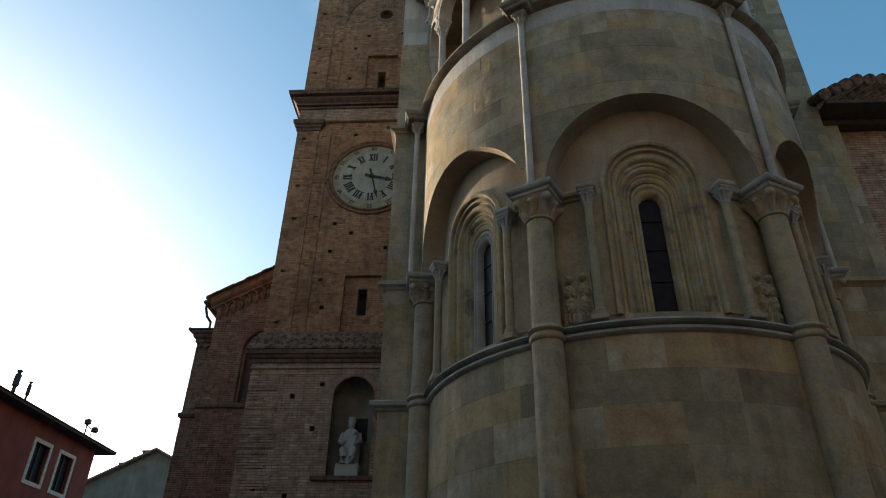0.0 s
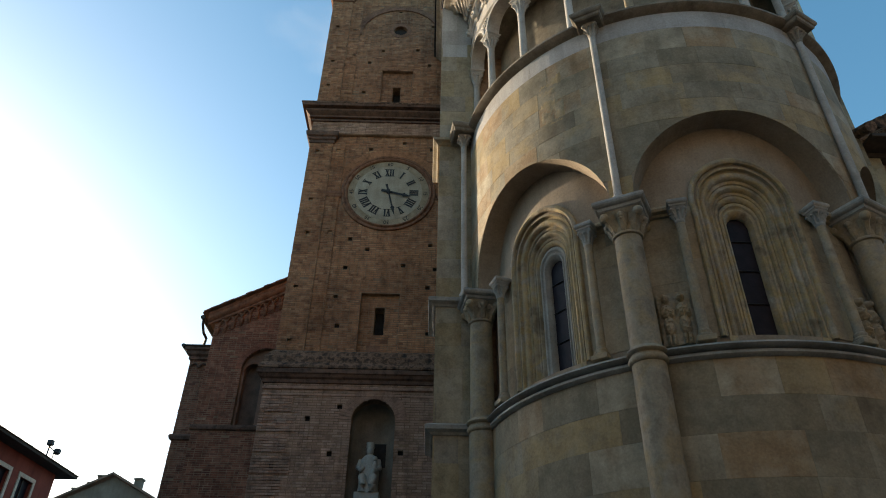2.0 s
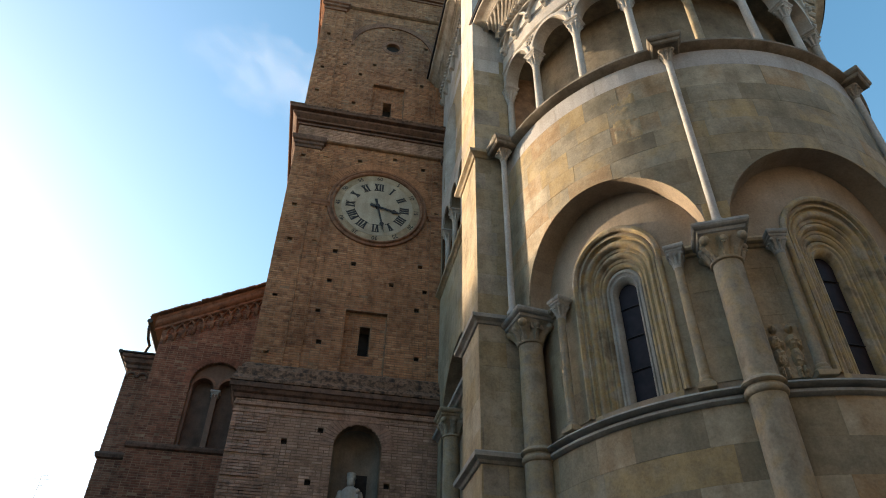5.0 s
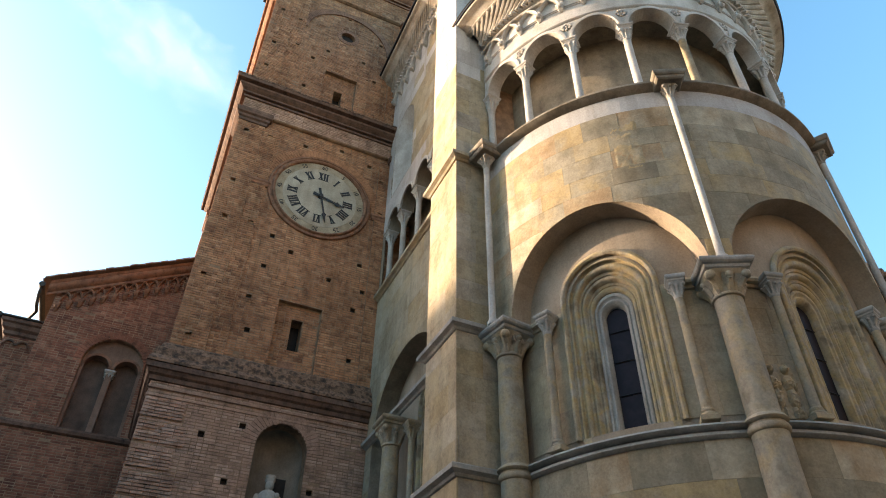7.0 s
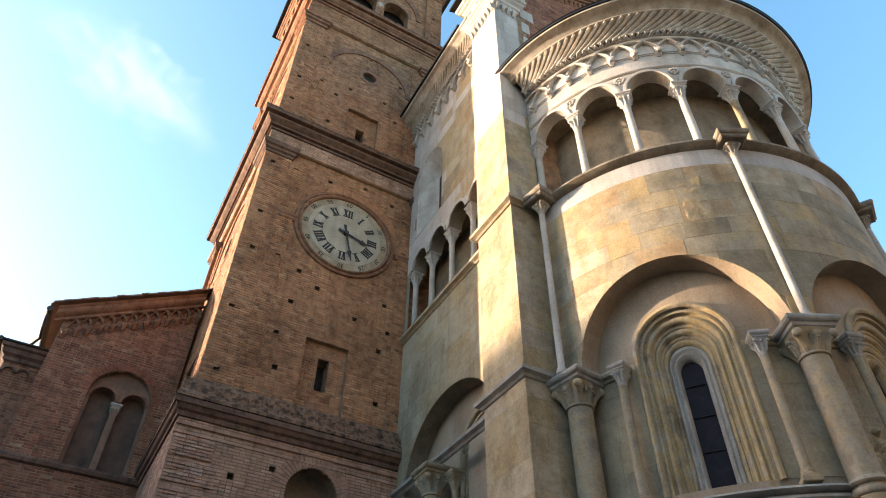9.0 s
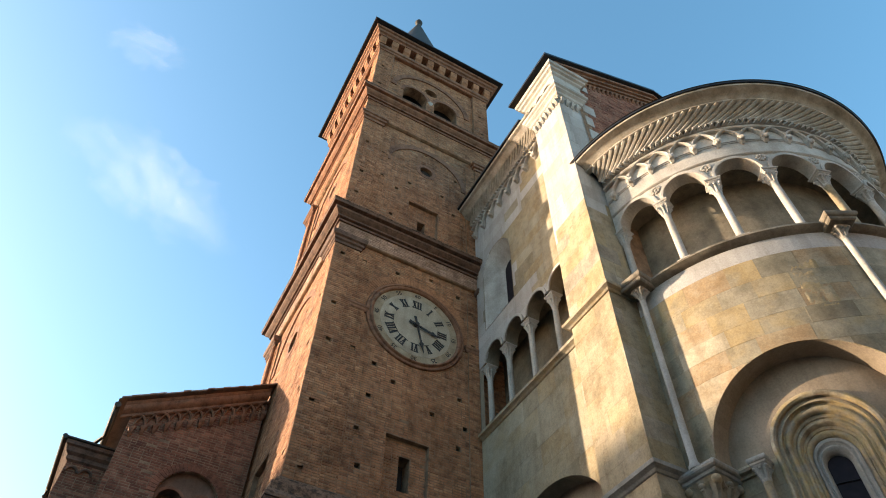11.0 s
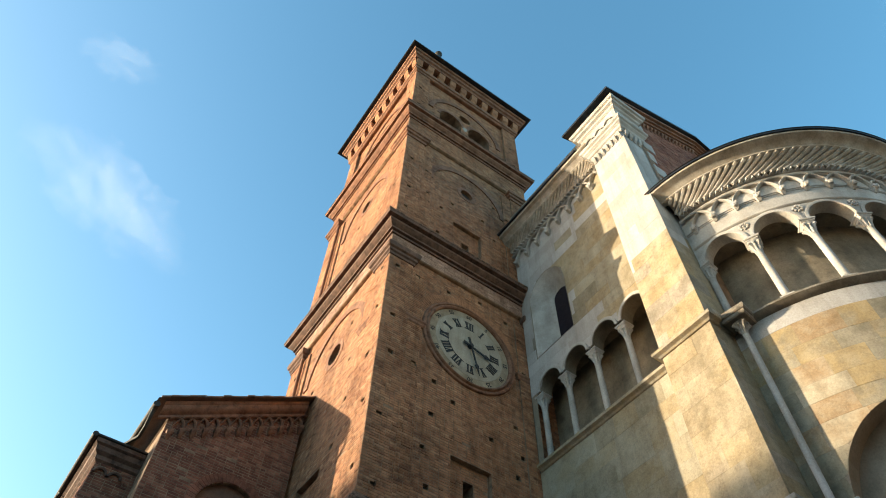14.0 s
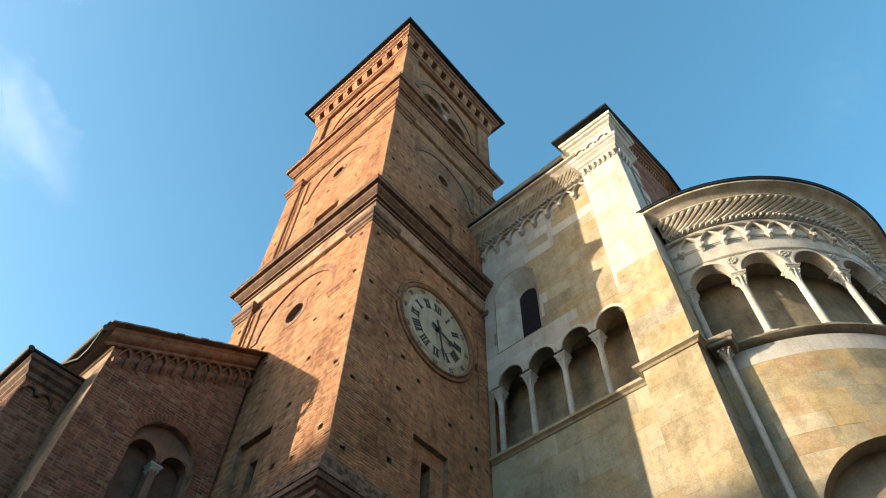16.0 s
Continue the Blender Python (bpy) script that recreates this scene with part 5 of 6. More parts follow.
def stroke(g, a, b, w, d=0.012):
    """A flat painted bar on the dial between two dial points."""
    a, b = Vector(a), Vector(b)
    n = Vector((-(b - a).y, (b - a).x)).normalized() * w / 2
    q = [a + n, b + n, b - n, a - n]
    g.add([Fd(DC[0] + p.x, DC[1] + p.y, d) for p in q] + [Fd(DC[0] + p.x, DC[1] + p.y, 0.002) for p in q], [(0, 1, 2, 3), (0, 4, 5, 1), (1, 5, 6, 2), (2, 6, 7, 3), (3, 7, 4, 0)])


ROMAN = ["XII", "I", "II", "III", "IIII", "V", "VI", "VII", "VIII", "IX", "X", "XI"]
for k, word in enumerate(ROMAN):
    g = Geo()
    a = radians(90 - 30 * k)
    out, along = Vector((math.cos(a), math.sin(a))), Vector((math.sin(a), -math.cos(a)))
    widths = {"I": 0.085, "V": 0.15, "X": 0.15}
    total = sum(widths[c] for c in word)
    x = -total / 2
    for c in word:
        w = widths[c]
        lo_, hi_ = out * 0.74, out * 1.02
        m0, m1 = along * (x + w * 0.2), along * (x + w * 0.8)
        mid = along * (x + w / 2)
        if c == "I":
            stroke(g, lo_ + mid, hi_ + mid, 0.055)
        elif c == "V":
            stroke(g, lo_ + mid, hi_ + m0, 0.058)
            stroke(g, lo_ + mid, hi_ + m1, 0.03)
        else:
            stroke(g, lo_ + m0, hi_ + m1, 0.03)
            stroke(g, lo_ + m1, hi_ + m0, 0.058)
        x += w
    stroke(g, out * 0.735 + along * (-total / 2 - 0.01), out * 0.735 + along * (total / 2 + 0.01), 0.016)
    stroke(g, out * 1.025 + along * (-total / 2 - 0.01), out * 1.025 + along * (total / 2 + 0.01), 0.016)
    part("numeral", g, NUMERAL, clock, "black Roman numeral " + word)
def pointer(angle, length, tail, w, d, name):
    g = Geo()
    a = radians(90 - angle)
    o, s = Vector((math.cos(a), math.sin(a))), Vector((math.sin(a), -math.cos(a)))
    pts = [o * -tail - s * w, o * -tail + s * w, s * w * 0.7, o * length * 0.62 + s * w * 0.6, o * length * 0.68 + s * w * 1.7, o * length * 0.78 + s * w * 0.8, o * length, o * length * 0.78 - s * w * 0.8, o * length * 0.68 - s * w * 1.7, o * length * 0.62 - s * w * 0.6, -s * w * 0.7]
    n = len(pts)
    g.add([Fd(DC[0] + p.x, DC[1] + p.y, d + 0.02) for p in pts] + [Fd(DC[0] + p.x, DC[1] + p.y, d) for p in pts], [tuple(range(n))] + [(i, n + i, n + (i + 1) % n, (i + 1) % n) for i in range(n)])
    part(name, g, NUMERAL, clock, "black metal clock pointer")


pointer(104, 0.80, 0.25, 0.05, 0.05, "hour_pointer")
pointer(166, 1.08, 0.3, 0.042, 0.08, "minute_pointer")
g = Geo()
disc(g, Fd, DC, 0.07, 0.0, 0.12, 20)
part("boss", g, NUMERAL, clock)

# second stage
Z3 = 20.4
RECT2 = RECT
panel2 = stage_face(F, FW, UC, Z3, 28.6, (20.5, 22.55, 20.75, 21.75), (25.0, 0.28), (25.0, 1.6, False), 300, BRICK, "second_stage_front", [(1.8, 23.0), (1.6, 25.6), (4.2, 22.9), (4.3, 25.3), (1.7, 21.3), (2.9, 26.2), (2.3, 23.7), (3.7, 23.8)])
panel2l = stage_face(L, LW, UL, Z3, 28.6, (20.5, 22.45, 20.9, 21.5), (25.2, 0.28), (25.0, 1.6, False), 330, BRICK, "second_stage_side", [(2.0, 23.6), (4.6, 23.4), (4.4, 26.0), (3.0, 24.1)])
arch_bricks(panel2, back(F, REC), UC, 24.7, 1.6, 1.86, 0, 180, 0.05)
arch_bricks(panel2l, back(L, REC), UL, 24.7, 1.6, 1.86, 0, 180, 0.05)
for M_, W_, s_ in ((F, FW, 360), (L, LW, 390)):
    pilasters(M_, W_, Z3, 26.75, [(0.0, 0.83, 0.0), (0.83, 1.28, -0.045)], tower, s_)
for a, b, c_, d_ in ((TX0, TX0 + 0.83, TY0, TY0 + 0.9), (TX1 - 0.83, TX1, TY0, TY0 + 0.9), (TX0, TX0 + 0.9, TY1 - 0.83, TY1)):
    g = Geo()
    g.rects((a, b, c_, d_), [(0.0, 26.7), (0.05, 26.72), (0.05, 26.86), (0.12, 26.9), (0.12, 27.02), (0.18, 27.06), (0.18, 27.16), (0.0, 27.2)])
    part("pilaster_capital", g, TERRACOTTA, tower, "moulded brick pilaster capital")
g = Geo()
g.rects(RECT, [(-0.06, 27.15), (0.02, 27.2), (0.02, 28.4), (0.0, 28.42)])
frieze = part("frieze", g, BRICK_MORTAR, tower)
skin_bricks("frieze_bricks", frieze, back(F, -0.022), 0, FW, 27.2, 28.4, [], BRICK, seed=460)
skin_bricks("frieze_side_bricks", frieze, back(L, -0.022), 0, LW, 27.2, 28.4, [], BRICK, seed=461)
cornice_rect(RECT, 28.38, (1.05, 0.95), mat=TERRACOTTA)

# belfry
Z4, Z5 = 29.3, 34.0
for M_, W_, c_, s_ in ((F, FW, UC, 500), (L, LW, UL, 530)):
    opens = [Hole(c_ - 1.4, c_ - 0.2, 29.5, 31.75, "arch"), Hole(c_ + 0.2, c_ + 1.4, 29.5, 31.75, "arch"), Hole(c_ - 0.32, c_ + 0.32, 31.85, 32.49, "circle")]
    g = Geo()
    Pb = back(M_, 0.14)
    slab(g, Pb, 0, W_, Z4, 35.20, opens, 0.45)
    bel = part("belfry_wall", g, BRICK_MORTAR, tower)
    skin_bricks("belfry_bricks", bel, Pb, 0.6, W_ - 0.6, Z4, 34.60, opens, BRICK, seed=s_)
    for h in opens[:2]:
        arch_bricks(bel, Pb, (h.u0 + h.u1) / 2, 31.15, 0.6, 0.77, 0, 180, 0.03)
    arch_bricks(bel, Pb, c_, 31.2, 1.8, 2.05, 0, 180, 0.06)
    g = Geo()
    g.lathe([(0.16, 29.5), (0.16, 29.6), (0.11, 29.66), (0.10, 30.8), (0.18, 31.1), (0.2, 31.15)], c=tuple(Pb(c_, 0, -0.12))[:2], n=14)
    part("belfry_column", g, STONE_PALE, tower, "short stone column between bell openings", True)
    pilasters(M_, W_, Z4, Z5, [(0.0, 0.8, 0.0)], tower, s_ + 9)
    g = Geo()
    g.add([Pb(u, v, -0.62) for u, v in ((0.5, Z4), (W_ - 0.5, Z4), (W_ - 0.5, 34), (0.5, 34))], [(0, 1, 2, 3)])
    part("belfry_dark", g, VOID, tower)
    # bracketed cornice: dark boxes between brackets
    n = 9
    for i in range(n + 1):
        g = Geo()
        u = 0.02 + (W_ - 0.04) * i / n
        g.loft([[M_(u - 0.17, z, -0.2), M_(u + 0.17, z, -0.2), M_(u + 0.17, z, d), M_(u - 0.17, z, d)] for z, d in ((34.35, 0.10), (34.45, 0.14), (34.55, 0.2), (34.95, 0.24), (35.00, 0.24))])
        part("bracket", g, BRICK, tower)
g = Geo()
g.rects(RECT, [(0.0, 33.90), (0.05, 33.93), (0.05, 34.05), (0.12, 34.10), (0.12, 34.32), (0.0, 34.35)])
g.rects(RECT, [(-0.3, 34.96), (0.26, 34.98), (0.30, 35.10), (0.38, 35.15), (0.40, 35.32), (0.48, 35.36), (0.5, 35.50), (0.2, 35.55)])
part("crown_cornice", g, TERRACOTTA, tower, "bracketed brick crown cornice")
g = Geo()
g.rects(RECT, [(0.45, 35.52), (0.66, 35.55), (0.70, 35.57), (0.70, 35.66), (0.66, 35.68), (-2.9, 37.00)])
part("roof", g, METAL, tower, "low dark roof with a thin eave")
g = Geo()
g.lathe([(3.0, 35.9), (3.0, 36.4), (2.9, 36.5), (0.14, 48.5), (0.12, 48.6), (0.22, 48.8), (0.26, 49.0), (0.2, 49.2), (0.07, 49.32), (0.03, 49.7)], c=((TX0 + TX1) / 2, (TY0 + TY1) / 2), n=28)
part("spire", g, GUTTER, tower, "blackened brick conical spire with a ball on top", True)
g = Geo()
ce_ = Vector((TX0 + 0.83, TY1, 0))
g.tube([L(0.92, 26.7, 0.05), L(0.92, 20.5, 0.05)], 0.05, 8)
g.tube([L(0.92, 18.5, 0.05), L(0.92, 16.3, 0.05)], 0.05, 8)
part("downpipe", g, TERRACOTTA, tower, "rusty rain pipe in the wall's corner", True)

# statue in the niche
g = Geo()
sx, sy = BX0 + cb - 0.05, BY0 + 0.38
g.box(sx - 0.33, sx + 0.33, sy - 0.28, sy + 0.25, 5.94, 6.32, 0.02)
g.box(sx - 0.26, sx + 0.26, sy - 0.02, sy + 0.24, 6.3, 7.0, 0.03)
g.lathe([(0.30, 6.3), (0.27, 6.45), (0.25, 6.6), (0.27, 6.72), (0.24, 6.85), (0.26, 7.05), (0.25, 7.2), (0.15, 7.32), (0.09, 7.36)], c=(sx, sy + 0.02), n=20)
for k in (-1, 1):
    g.tube([(sx + k * 0.13, sy - 0.05, 6.72), (sx + k * 0.14, sy - 0.24, 6.7), (sx + k * 0.12, sy - 0.27, 6.5), (sx + k * 0.12, sy - 0.26, 6.32)], [0.11, 0.115, 0.09, 0.1], 10)
    g.tube([(sx + k * 0.22, sy, 7.2), (sx + k * 0.28, sy - 0.06, 6.98), (sx + k * 0.2, sy - 0.2, 6.9), (sx + k * 0.1, sy - 0.22, 6.98)], [0.085, 0.08, 0.065, 0.05], 10)
g.tube([(sx + 0.12, sy - 0.2, 6.8), (sx + 0.15, sy - 0.2, 7.0), (sx + 0.16, sy - 0.18, 7.12)], [0.08, 0.07, 0.05], 8)
g.ball((sx + 0.16, sy - 0.18, 7.2), 0.07, 8)
g.ball((sx, sy - 0.02, 7.46), 0.115, 10, (0.9, 1, 1.2))
g.lathe([(0.11, 7.53), (0.12, 7.58), (0.11, 7.64), (0.12, 7.68), (0.02, 7.69)], c=(sx, sy), n=14)
tagged(part("statue", g, STATUE, None, "", True), "weathered white stone seated statue standing in a niche", "statue")


# ---- side aisle ----
aisle = thing("side_aisle", "red brick side aisle with a twin arched window", "church building", (-8.5, 27, 0))
AX0, AY = -10.12, 23.0
A = flat((AX0, AY, 0), (1, 0, 0), (0, -1, 0))
AW = TX0 - AX0


def aisle_top(u):
    return 13.73 + u * (15.55 - 13.73) / AW


wc = -8.05 - AX0
big = Hole(wc - 0.80, wc + 0.80, 9.42, 12.26, "arch")
g = Geo()
slab(g, A, 0, AW, 0, 9.0, [], 0.2)
slab(g, A, 0, AW, 9.0, 15, [big], 0.16, None, lambda u: aisle_top(u) + 0.1)
wall = part("east_wall", g, BRICK_MORTAR, aisle)
skin_bricks("wall_bricks", wall, A, 0, AW, 5.0, 15.5, [big], BRICK_RED, pad=0.0, top=aisle_top, seed=600)
arch_bricks(wall, A, wc, 11.46, 0.81, 1.02, 0, 180, 0.02, BRICK_RED)
Ai = back(A, 0.16)
subs = [Hole(wc - 0.72, wc - 0.08, 9.42, 11.72, "arch"), Hole(wc + 0.08, wc + 0.72, 9.42, 11.72, "arch")]
g = Geo()
slab(g, Ai, wc - 0.8, wc + 0.8, 9.42, 12.3, subs, 0.3)
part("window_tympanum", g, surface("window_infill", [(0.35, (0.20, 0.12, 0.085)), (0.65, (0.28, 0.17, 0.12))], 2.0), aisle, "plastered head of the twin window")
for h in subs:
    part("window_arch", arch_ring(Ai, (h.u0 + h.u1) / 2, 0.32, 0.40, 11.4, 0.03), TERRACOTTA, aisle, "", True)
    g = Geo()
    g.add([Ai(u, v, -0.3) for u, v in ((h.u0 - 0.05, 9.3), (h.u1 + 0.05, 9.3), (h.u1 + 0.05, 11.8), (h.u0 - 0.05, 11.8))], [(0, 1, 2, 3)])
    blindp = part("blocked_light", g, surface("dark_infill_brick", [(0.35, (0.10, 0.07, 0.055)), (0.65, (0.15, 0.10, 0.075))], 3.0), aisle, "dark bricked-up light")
column(aisle, Matrix.Translation(Ai(wc, 0, -0.1)), 0.07, 9.42, 11.0, 0.26, 0.12, 0.1, STONE_PALE, STONE_PALE, 0.12, label="slender pale column of the twin window")
ledge("string_course", aisle, [(AX0 - 0.05, AY), (TX0 - 0.1, AY)], [(0.0, 9.22), (0.08, 9.26), (0.1, 9.34), (0.09, 9.4), (-0.02, 9.44)], CORNICE, "dark string course")
# crossing-arch frieze following the slope
def A_slope(u, v, d=0.0):
    return A(u, v + aisle_top(u) - 14.0, d)


corbel_table(aisle, A_slope, [0.14 + 0.268 * i for i in range(13)], 12.92, 0.40, 0.2, TERRACOTTA, TERRACOTTA, False, 0.95)
g = Geo()
g.loft([[A_slope(u, z, d) for u in (-0.25, AW)] for d, z in ((0.0, 13.54), (0.05, 13.55), (0.06, 13.62), (0.03, 13.63), (0.08, 13.66), (0.15, 13.72), (0.18, 13.79), (0.17, 13.86), (0.19, 13.88), (0.2, 13.97), (0.0, 13.98))], closed=False)
part("raking_cornice", g, TERRACOTTA, aisle, "moulded red brick raking cornice", True)
rnd = random.Random(3)
for i in range(20):
    g = Geo()
    u = -0.4 + i * 0.2
    z = 14.0 + rnd.uniform(-0.015, 0.03)
    g.add([A_slope(u + a, z + zz, d) for d in (0.36, -0.3) for a, zz in ((0, 0), (0.195, 0), (0.195, 0.045), (0, 0.045))], [(0, 1, 2, 3), (0, 4, 5, 1), (1, 5, 6, 2), (2, 6, 7, 3), (3, 7, 4, 0)])
    part("roof_tile", g, TILE, aisle, "old roof edge tile")
g = Geo()
g.add([A_slope(-0.45, 14.02, 0.3), A_slope(AW, 14.02, 0.3), A_slope(AW, 14.02, -14), A_slope(-0.45, 14.02, -14)], [(0, 1, 2, 3)])
part("roof", g, TILE, aisle)
# side wall towards the sun
g = Geo()
As = flat((AX0, AY + 15, 0), (0, -1, 0), (-1, 0, 0))
slab(g, As, 0, 15, 0, 13.6)
sw = part("side_wall", g, BRICK_MORTAR, aisle)
g = Geo()
g.tube([(AX0 - 0.42, AY - 0.25, 13.36), (AX0 - 0.42, AY + 14, 13.36)], 0.085, 10)
g.tube([(AX0 - 0.42, AY - 0.1, 13.32), (AX0 - 0.42, AY - 0.1, 13.15), (AX0 - 0.40, AY + 0.1, 12.9), (AX0 - 0.4, AY + 0.5, 12.86), (AX0 - 0.6, AY + 0.95, 12.8)], 0.05, 8)
part("gutter", g, GUTTER, aisle, "dark half-round gutter with a bent rain pipe", True)
# corner buttress with its own little roof
buttress = thing("buttress", "low brick corner buttress with a small arched cornice", "buttress", (-10.60, 23.2, 0))
g = Geo()
g.box(-11.12, -10.10, 24.05, 33, 0, 12.6, 0.01)
bc = part("core", g, BRICK_MORTAR, buttress)
Bf = flat((-11.12, 24.05, 0), (1, 0, 0), (0, -1, 0))
# the darker aisle brick here stands in for the shadow over the buttress
skin_bricks("front_bricks", bc, Bf, 0, 1.02, 6, 12.4, [], BRICK_RED, seed=650)
skin_bricks("side_bricks", bc, flat((-11.12, 26.6, 0), (0, -1, 0), (-1, 0, 0)), 0, 2.55, 7, 12.4, [], BRICK_RED, seed=651)
g = Geo()
g.rects((-11.12, -10.10, 24.05, 33), [(0.0, 9.2), (0.07, 9.24), (0.1, 9.34), (0.08, 9.4), (0.0, 9.44)])
part("string_course", g, CORNICE, buttress)
g = Geo()
g.rects((-11.12, -10.10, 24.05, 33), [(0.0, 12.2), (0.06, 12.25), (0.06, 12.35), (0.14, 12.42), (0.16, 12.54), (0.22, 12.58), (0.22, 12.68), (0.0, 12.7)])
part("cornice", g, CORNICE, buttress)
for u in (0.2, 0.55):
    part("small_arch", arch_ring(Bf, u, 0.12, 0.18, 11.92, 0.06), CORNICE, buttress, "", True)
g = Geo()
g.box(-11.38, -10.10, 23.8, 33, 12.70, 12.76, 0.01)
g.tube([(-11.42, 23.8, 12.72), (-11.42, 33, 12.72)], 0.07, 10)
g.tube([(-11.42, 26.6, 12.68), (-11.44, 26.6, 12.45), (-11.26, 26.6, 12.1), (-11.26, 26.6, 11.8), (-11.20, 26.6, 11.6), (-11.20, 26.6, 6.0)], 0.05, 8)
part("roof_and_gutter", g, GUTTER, buttress, "flat metal roof edge with gutter", True)


# ---- houses across the square ----
red = thing("red_house", "red rendered house with cream window frames", "house", (-30, 30, 0))
HX = -23.75
Hm = flat((HX, -4, 0), (0, 1, 0), (1, 0, 0))
hh = [Hole(4 + y, 4 + y + 1.35, 9.45, 11.42) for y in (3.0, 10.0, 17.0, 24.0, 34.95, 37.4)]
g = Geo()
slab(g, Hm, 0, 44.8, 0, 12.5, hh, 0.25)
g.quad((HX, 40.8, 0), (HX - 13, 40.8, 0), (HX - 13, 40.8, 12.5), (HX, 40.8, 12.5))
g.quad((HX, -4, 0), (HX - 13, -4, 0), (HX - 13, -4, 12.5), (HX, -4, 12.5))
g.quad((HX - 13, -4, 0), (HX - 13, 40.8, 0), (HX - 13, 40.8, 12.5), (HX - 13, -4, 12.5))
part("wall", g, RENDER_RED, red)
for h in hh:
    g = Geo()
    w = 0.2
    for a, b, c, d in ((h.u0 - w, h.u0, h.v0 - w, h.v1 + w), (h.u1, h.u1 + w, h.v0 - w, h.v1 + w), (h.u0, h.u1, h.v1, h.v1 + w), (h.u0, h.u1, h.v0 - w, h.v0)):
        g.add([Hm(u, v, o) for o in (0.05, -0.02) for u, v in ((a, c), (b, c), (b, d), (a, d))], [(0, 1, 2, 3), (0, 4, 5, 1), (1, 5, 6, 2), (2, 6, 7, 3), (3, 7, 4, 0)])
    wnd = part("window", g, TRIM_CREAM, red, "tall window with a cream surround")
    g = Geo()
    g.add([Hm(u, v, -0.2) for u, v in ((h.u0, h.v0), (h.u1, h.v0), (h.u1, h.v1), (h.u0, h.v1))], [(0, 1, 2, 3)])
    part("pane", g, GLASS, wnd, "dark window pane")
    g = Geo()
    m = (h.u0 + h.u1) / 2
    g.add([Hm(u, v, o) for o in (-0.13, -0.19) for u, v in ((m - 0.04, h.v0), (m + 0.04, h.v0), (m + 0.04, h.v1), (m - 0.04, h.v1))], [(0, 1, 2, 3), (0, 4, 7, 3), (1, 2, 6, 5)])
    part("window_frame", g, WOOD, wnd)
g = Geo()
g.box(HX - 14, HX + 0.85, -5, 41.7, 12.42, 12.56, 0.01)
part("eave", g, WOOD, red, "dark wooden eave")
g = Geo()
x0, x1, y0, y1 = HX - 14, HX + 0.95, -5, 41.8
xm = (x0 + x1) / 2
zr = 14.9
g.add([(x0, y0, 12.58), (x1, y0, 12.58), (x1, y1, 12.58), (x0, y1, 12.58), (xm, y0 + 7, zr), (xm, y1 - 7, zr)], [(0, 1, 4), (1, 2, 5, 4), (2, 3, 5), (3, 0, 4, 5)])
part("roof", g, TILE, red, "low hipped tile roof")
for y, h_, r_ in ((31.6, 1.35, 0.16), (32.7, 1.15, 0.1)):
    g = Geo()
    z0_ = 12.75
    g.lathe([(r_ * 0.6, z0_), (r_ * 0.6, z0_ + h_ * 0.35), (r_, z0_ + h_ * 0.4), (r_, z0_ + h_ * 0.8), (r_ * 0.55, z0_ + h_ * 0.88), (r_ * 0.55, z0_ + h_ * 0.93), (r_ * 0.9, z0_ + h_ * 0.94), (r_ * 0.9, z0_ + h_)], c=(HX + 0.2, y), n=14)
    part("flue_pipe", g, METAL, red, "dark metal flue pipe", True)
lamp = thing("roof_floodlight", "dark twin floodlight on a bracket at the roof edge", "floodlight", (HX + 0.5, 38.3, 12.6))
g = Geo()
lx, ly = HX + 0.5, 38.3
g.tube([(lx, ly, 12.55), (lx, ly, 13.45)], 0.04, 8)
g.tube([(lx, ly, 13.3), (lx, ly + 0.9, 13.2)], 0.03, 8)
g.tube([(lx, ly + 0.6, 13.2), (lx, ly + 0.7, 12.55)], 0.025, 8)
part("bracket", g, METAL, lamp)
for dy, dz in ((0.0, 13.5), (0.95, 13.3)):
    g = Geo()
    g.box(lx - 0.16, lx + 0.16, ly + dy - 0.15, ly + dy + 0.15, dz - 0.16, dz + 0.16, 0.05)
    part("lamp_head", g, METAL, lamp)

grey = thing("gabled_house", "grey rendered house with a tiled gable roof", "house", (-32, 64, 0))
g = Geo()
Gm = flat((-42, 60, 0), (1, 0, 0), (0, -1, 0))
gx = -29.1 + 42


def grey_top(u):
    return 17.5 - 0.5 * abs(u - gx)


for a, b in ((0, gx), (gx, 24)):
    slab(g, Gm, a, b, 0, 10, [], 0.2, None, grey_top)
gw = part("wall", g, RENDER_GREY, grey)
g = Geo()
for sgn in (-1, 1):
    a, b = Vector((-29.1, 0, 17.6)), Vector((-29.1 + sgn * 13, 0, 17.6 - 6.5))
    f, k, up = Vector((0, 59.5, 0)), Vector((0, 80, 0)), Vector((0, 0, 0.18))
    g.add([a + f, b + f, b + k, a + k, a + f + up, b + f + up, b + k + up, a + k + up], [(0, 1, 2, 3), (4, 7, 6, 5), (0, 4, 5, 1)])
part("roof", g, TILE, grey)
for x, z, h_ in ((-32.4, 15.6, 1.1), (-31.2, 16.3, 0.9), (-30.5, 16.7, 1.1), (-27.3, 16.6, 1.0)):
    g = Geo()
    g.box(x - 0.32, x + 0.32, 60.6, 61.2, z - 0.6, z + h_ - 0.15, 0.02)
    g.box(x - 0.38, x + 0.38, 60.5, 61.3, z + h_ - 0.15, z + h_, 0.02)
    part("chimney", g, RENDER_GREY, grey, "square chimney")
g = Geo()
g.tube([(-25.4, 61, 15.5), (-25.4, 61, 20.2)], 0.025, 6)
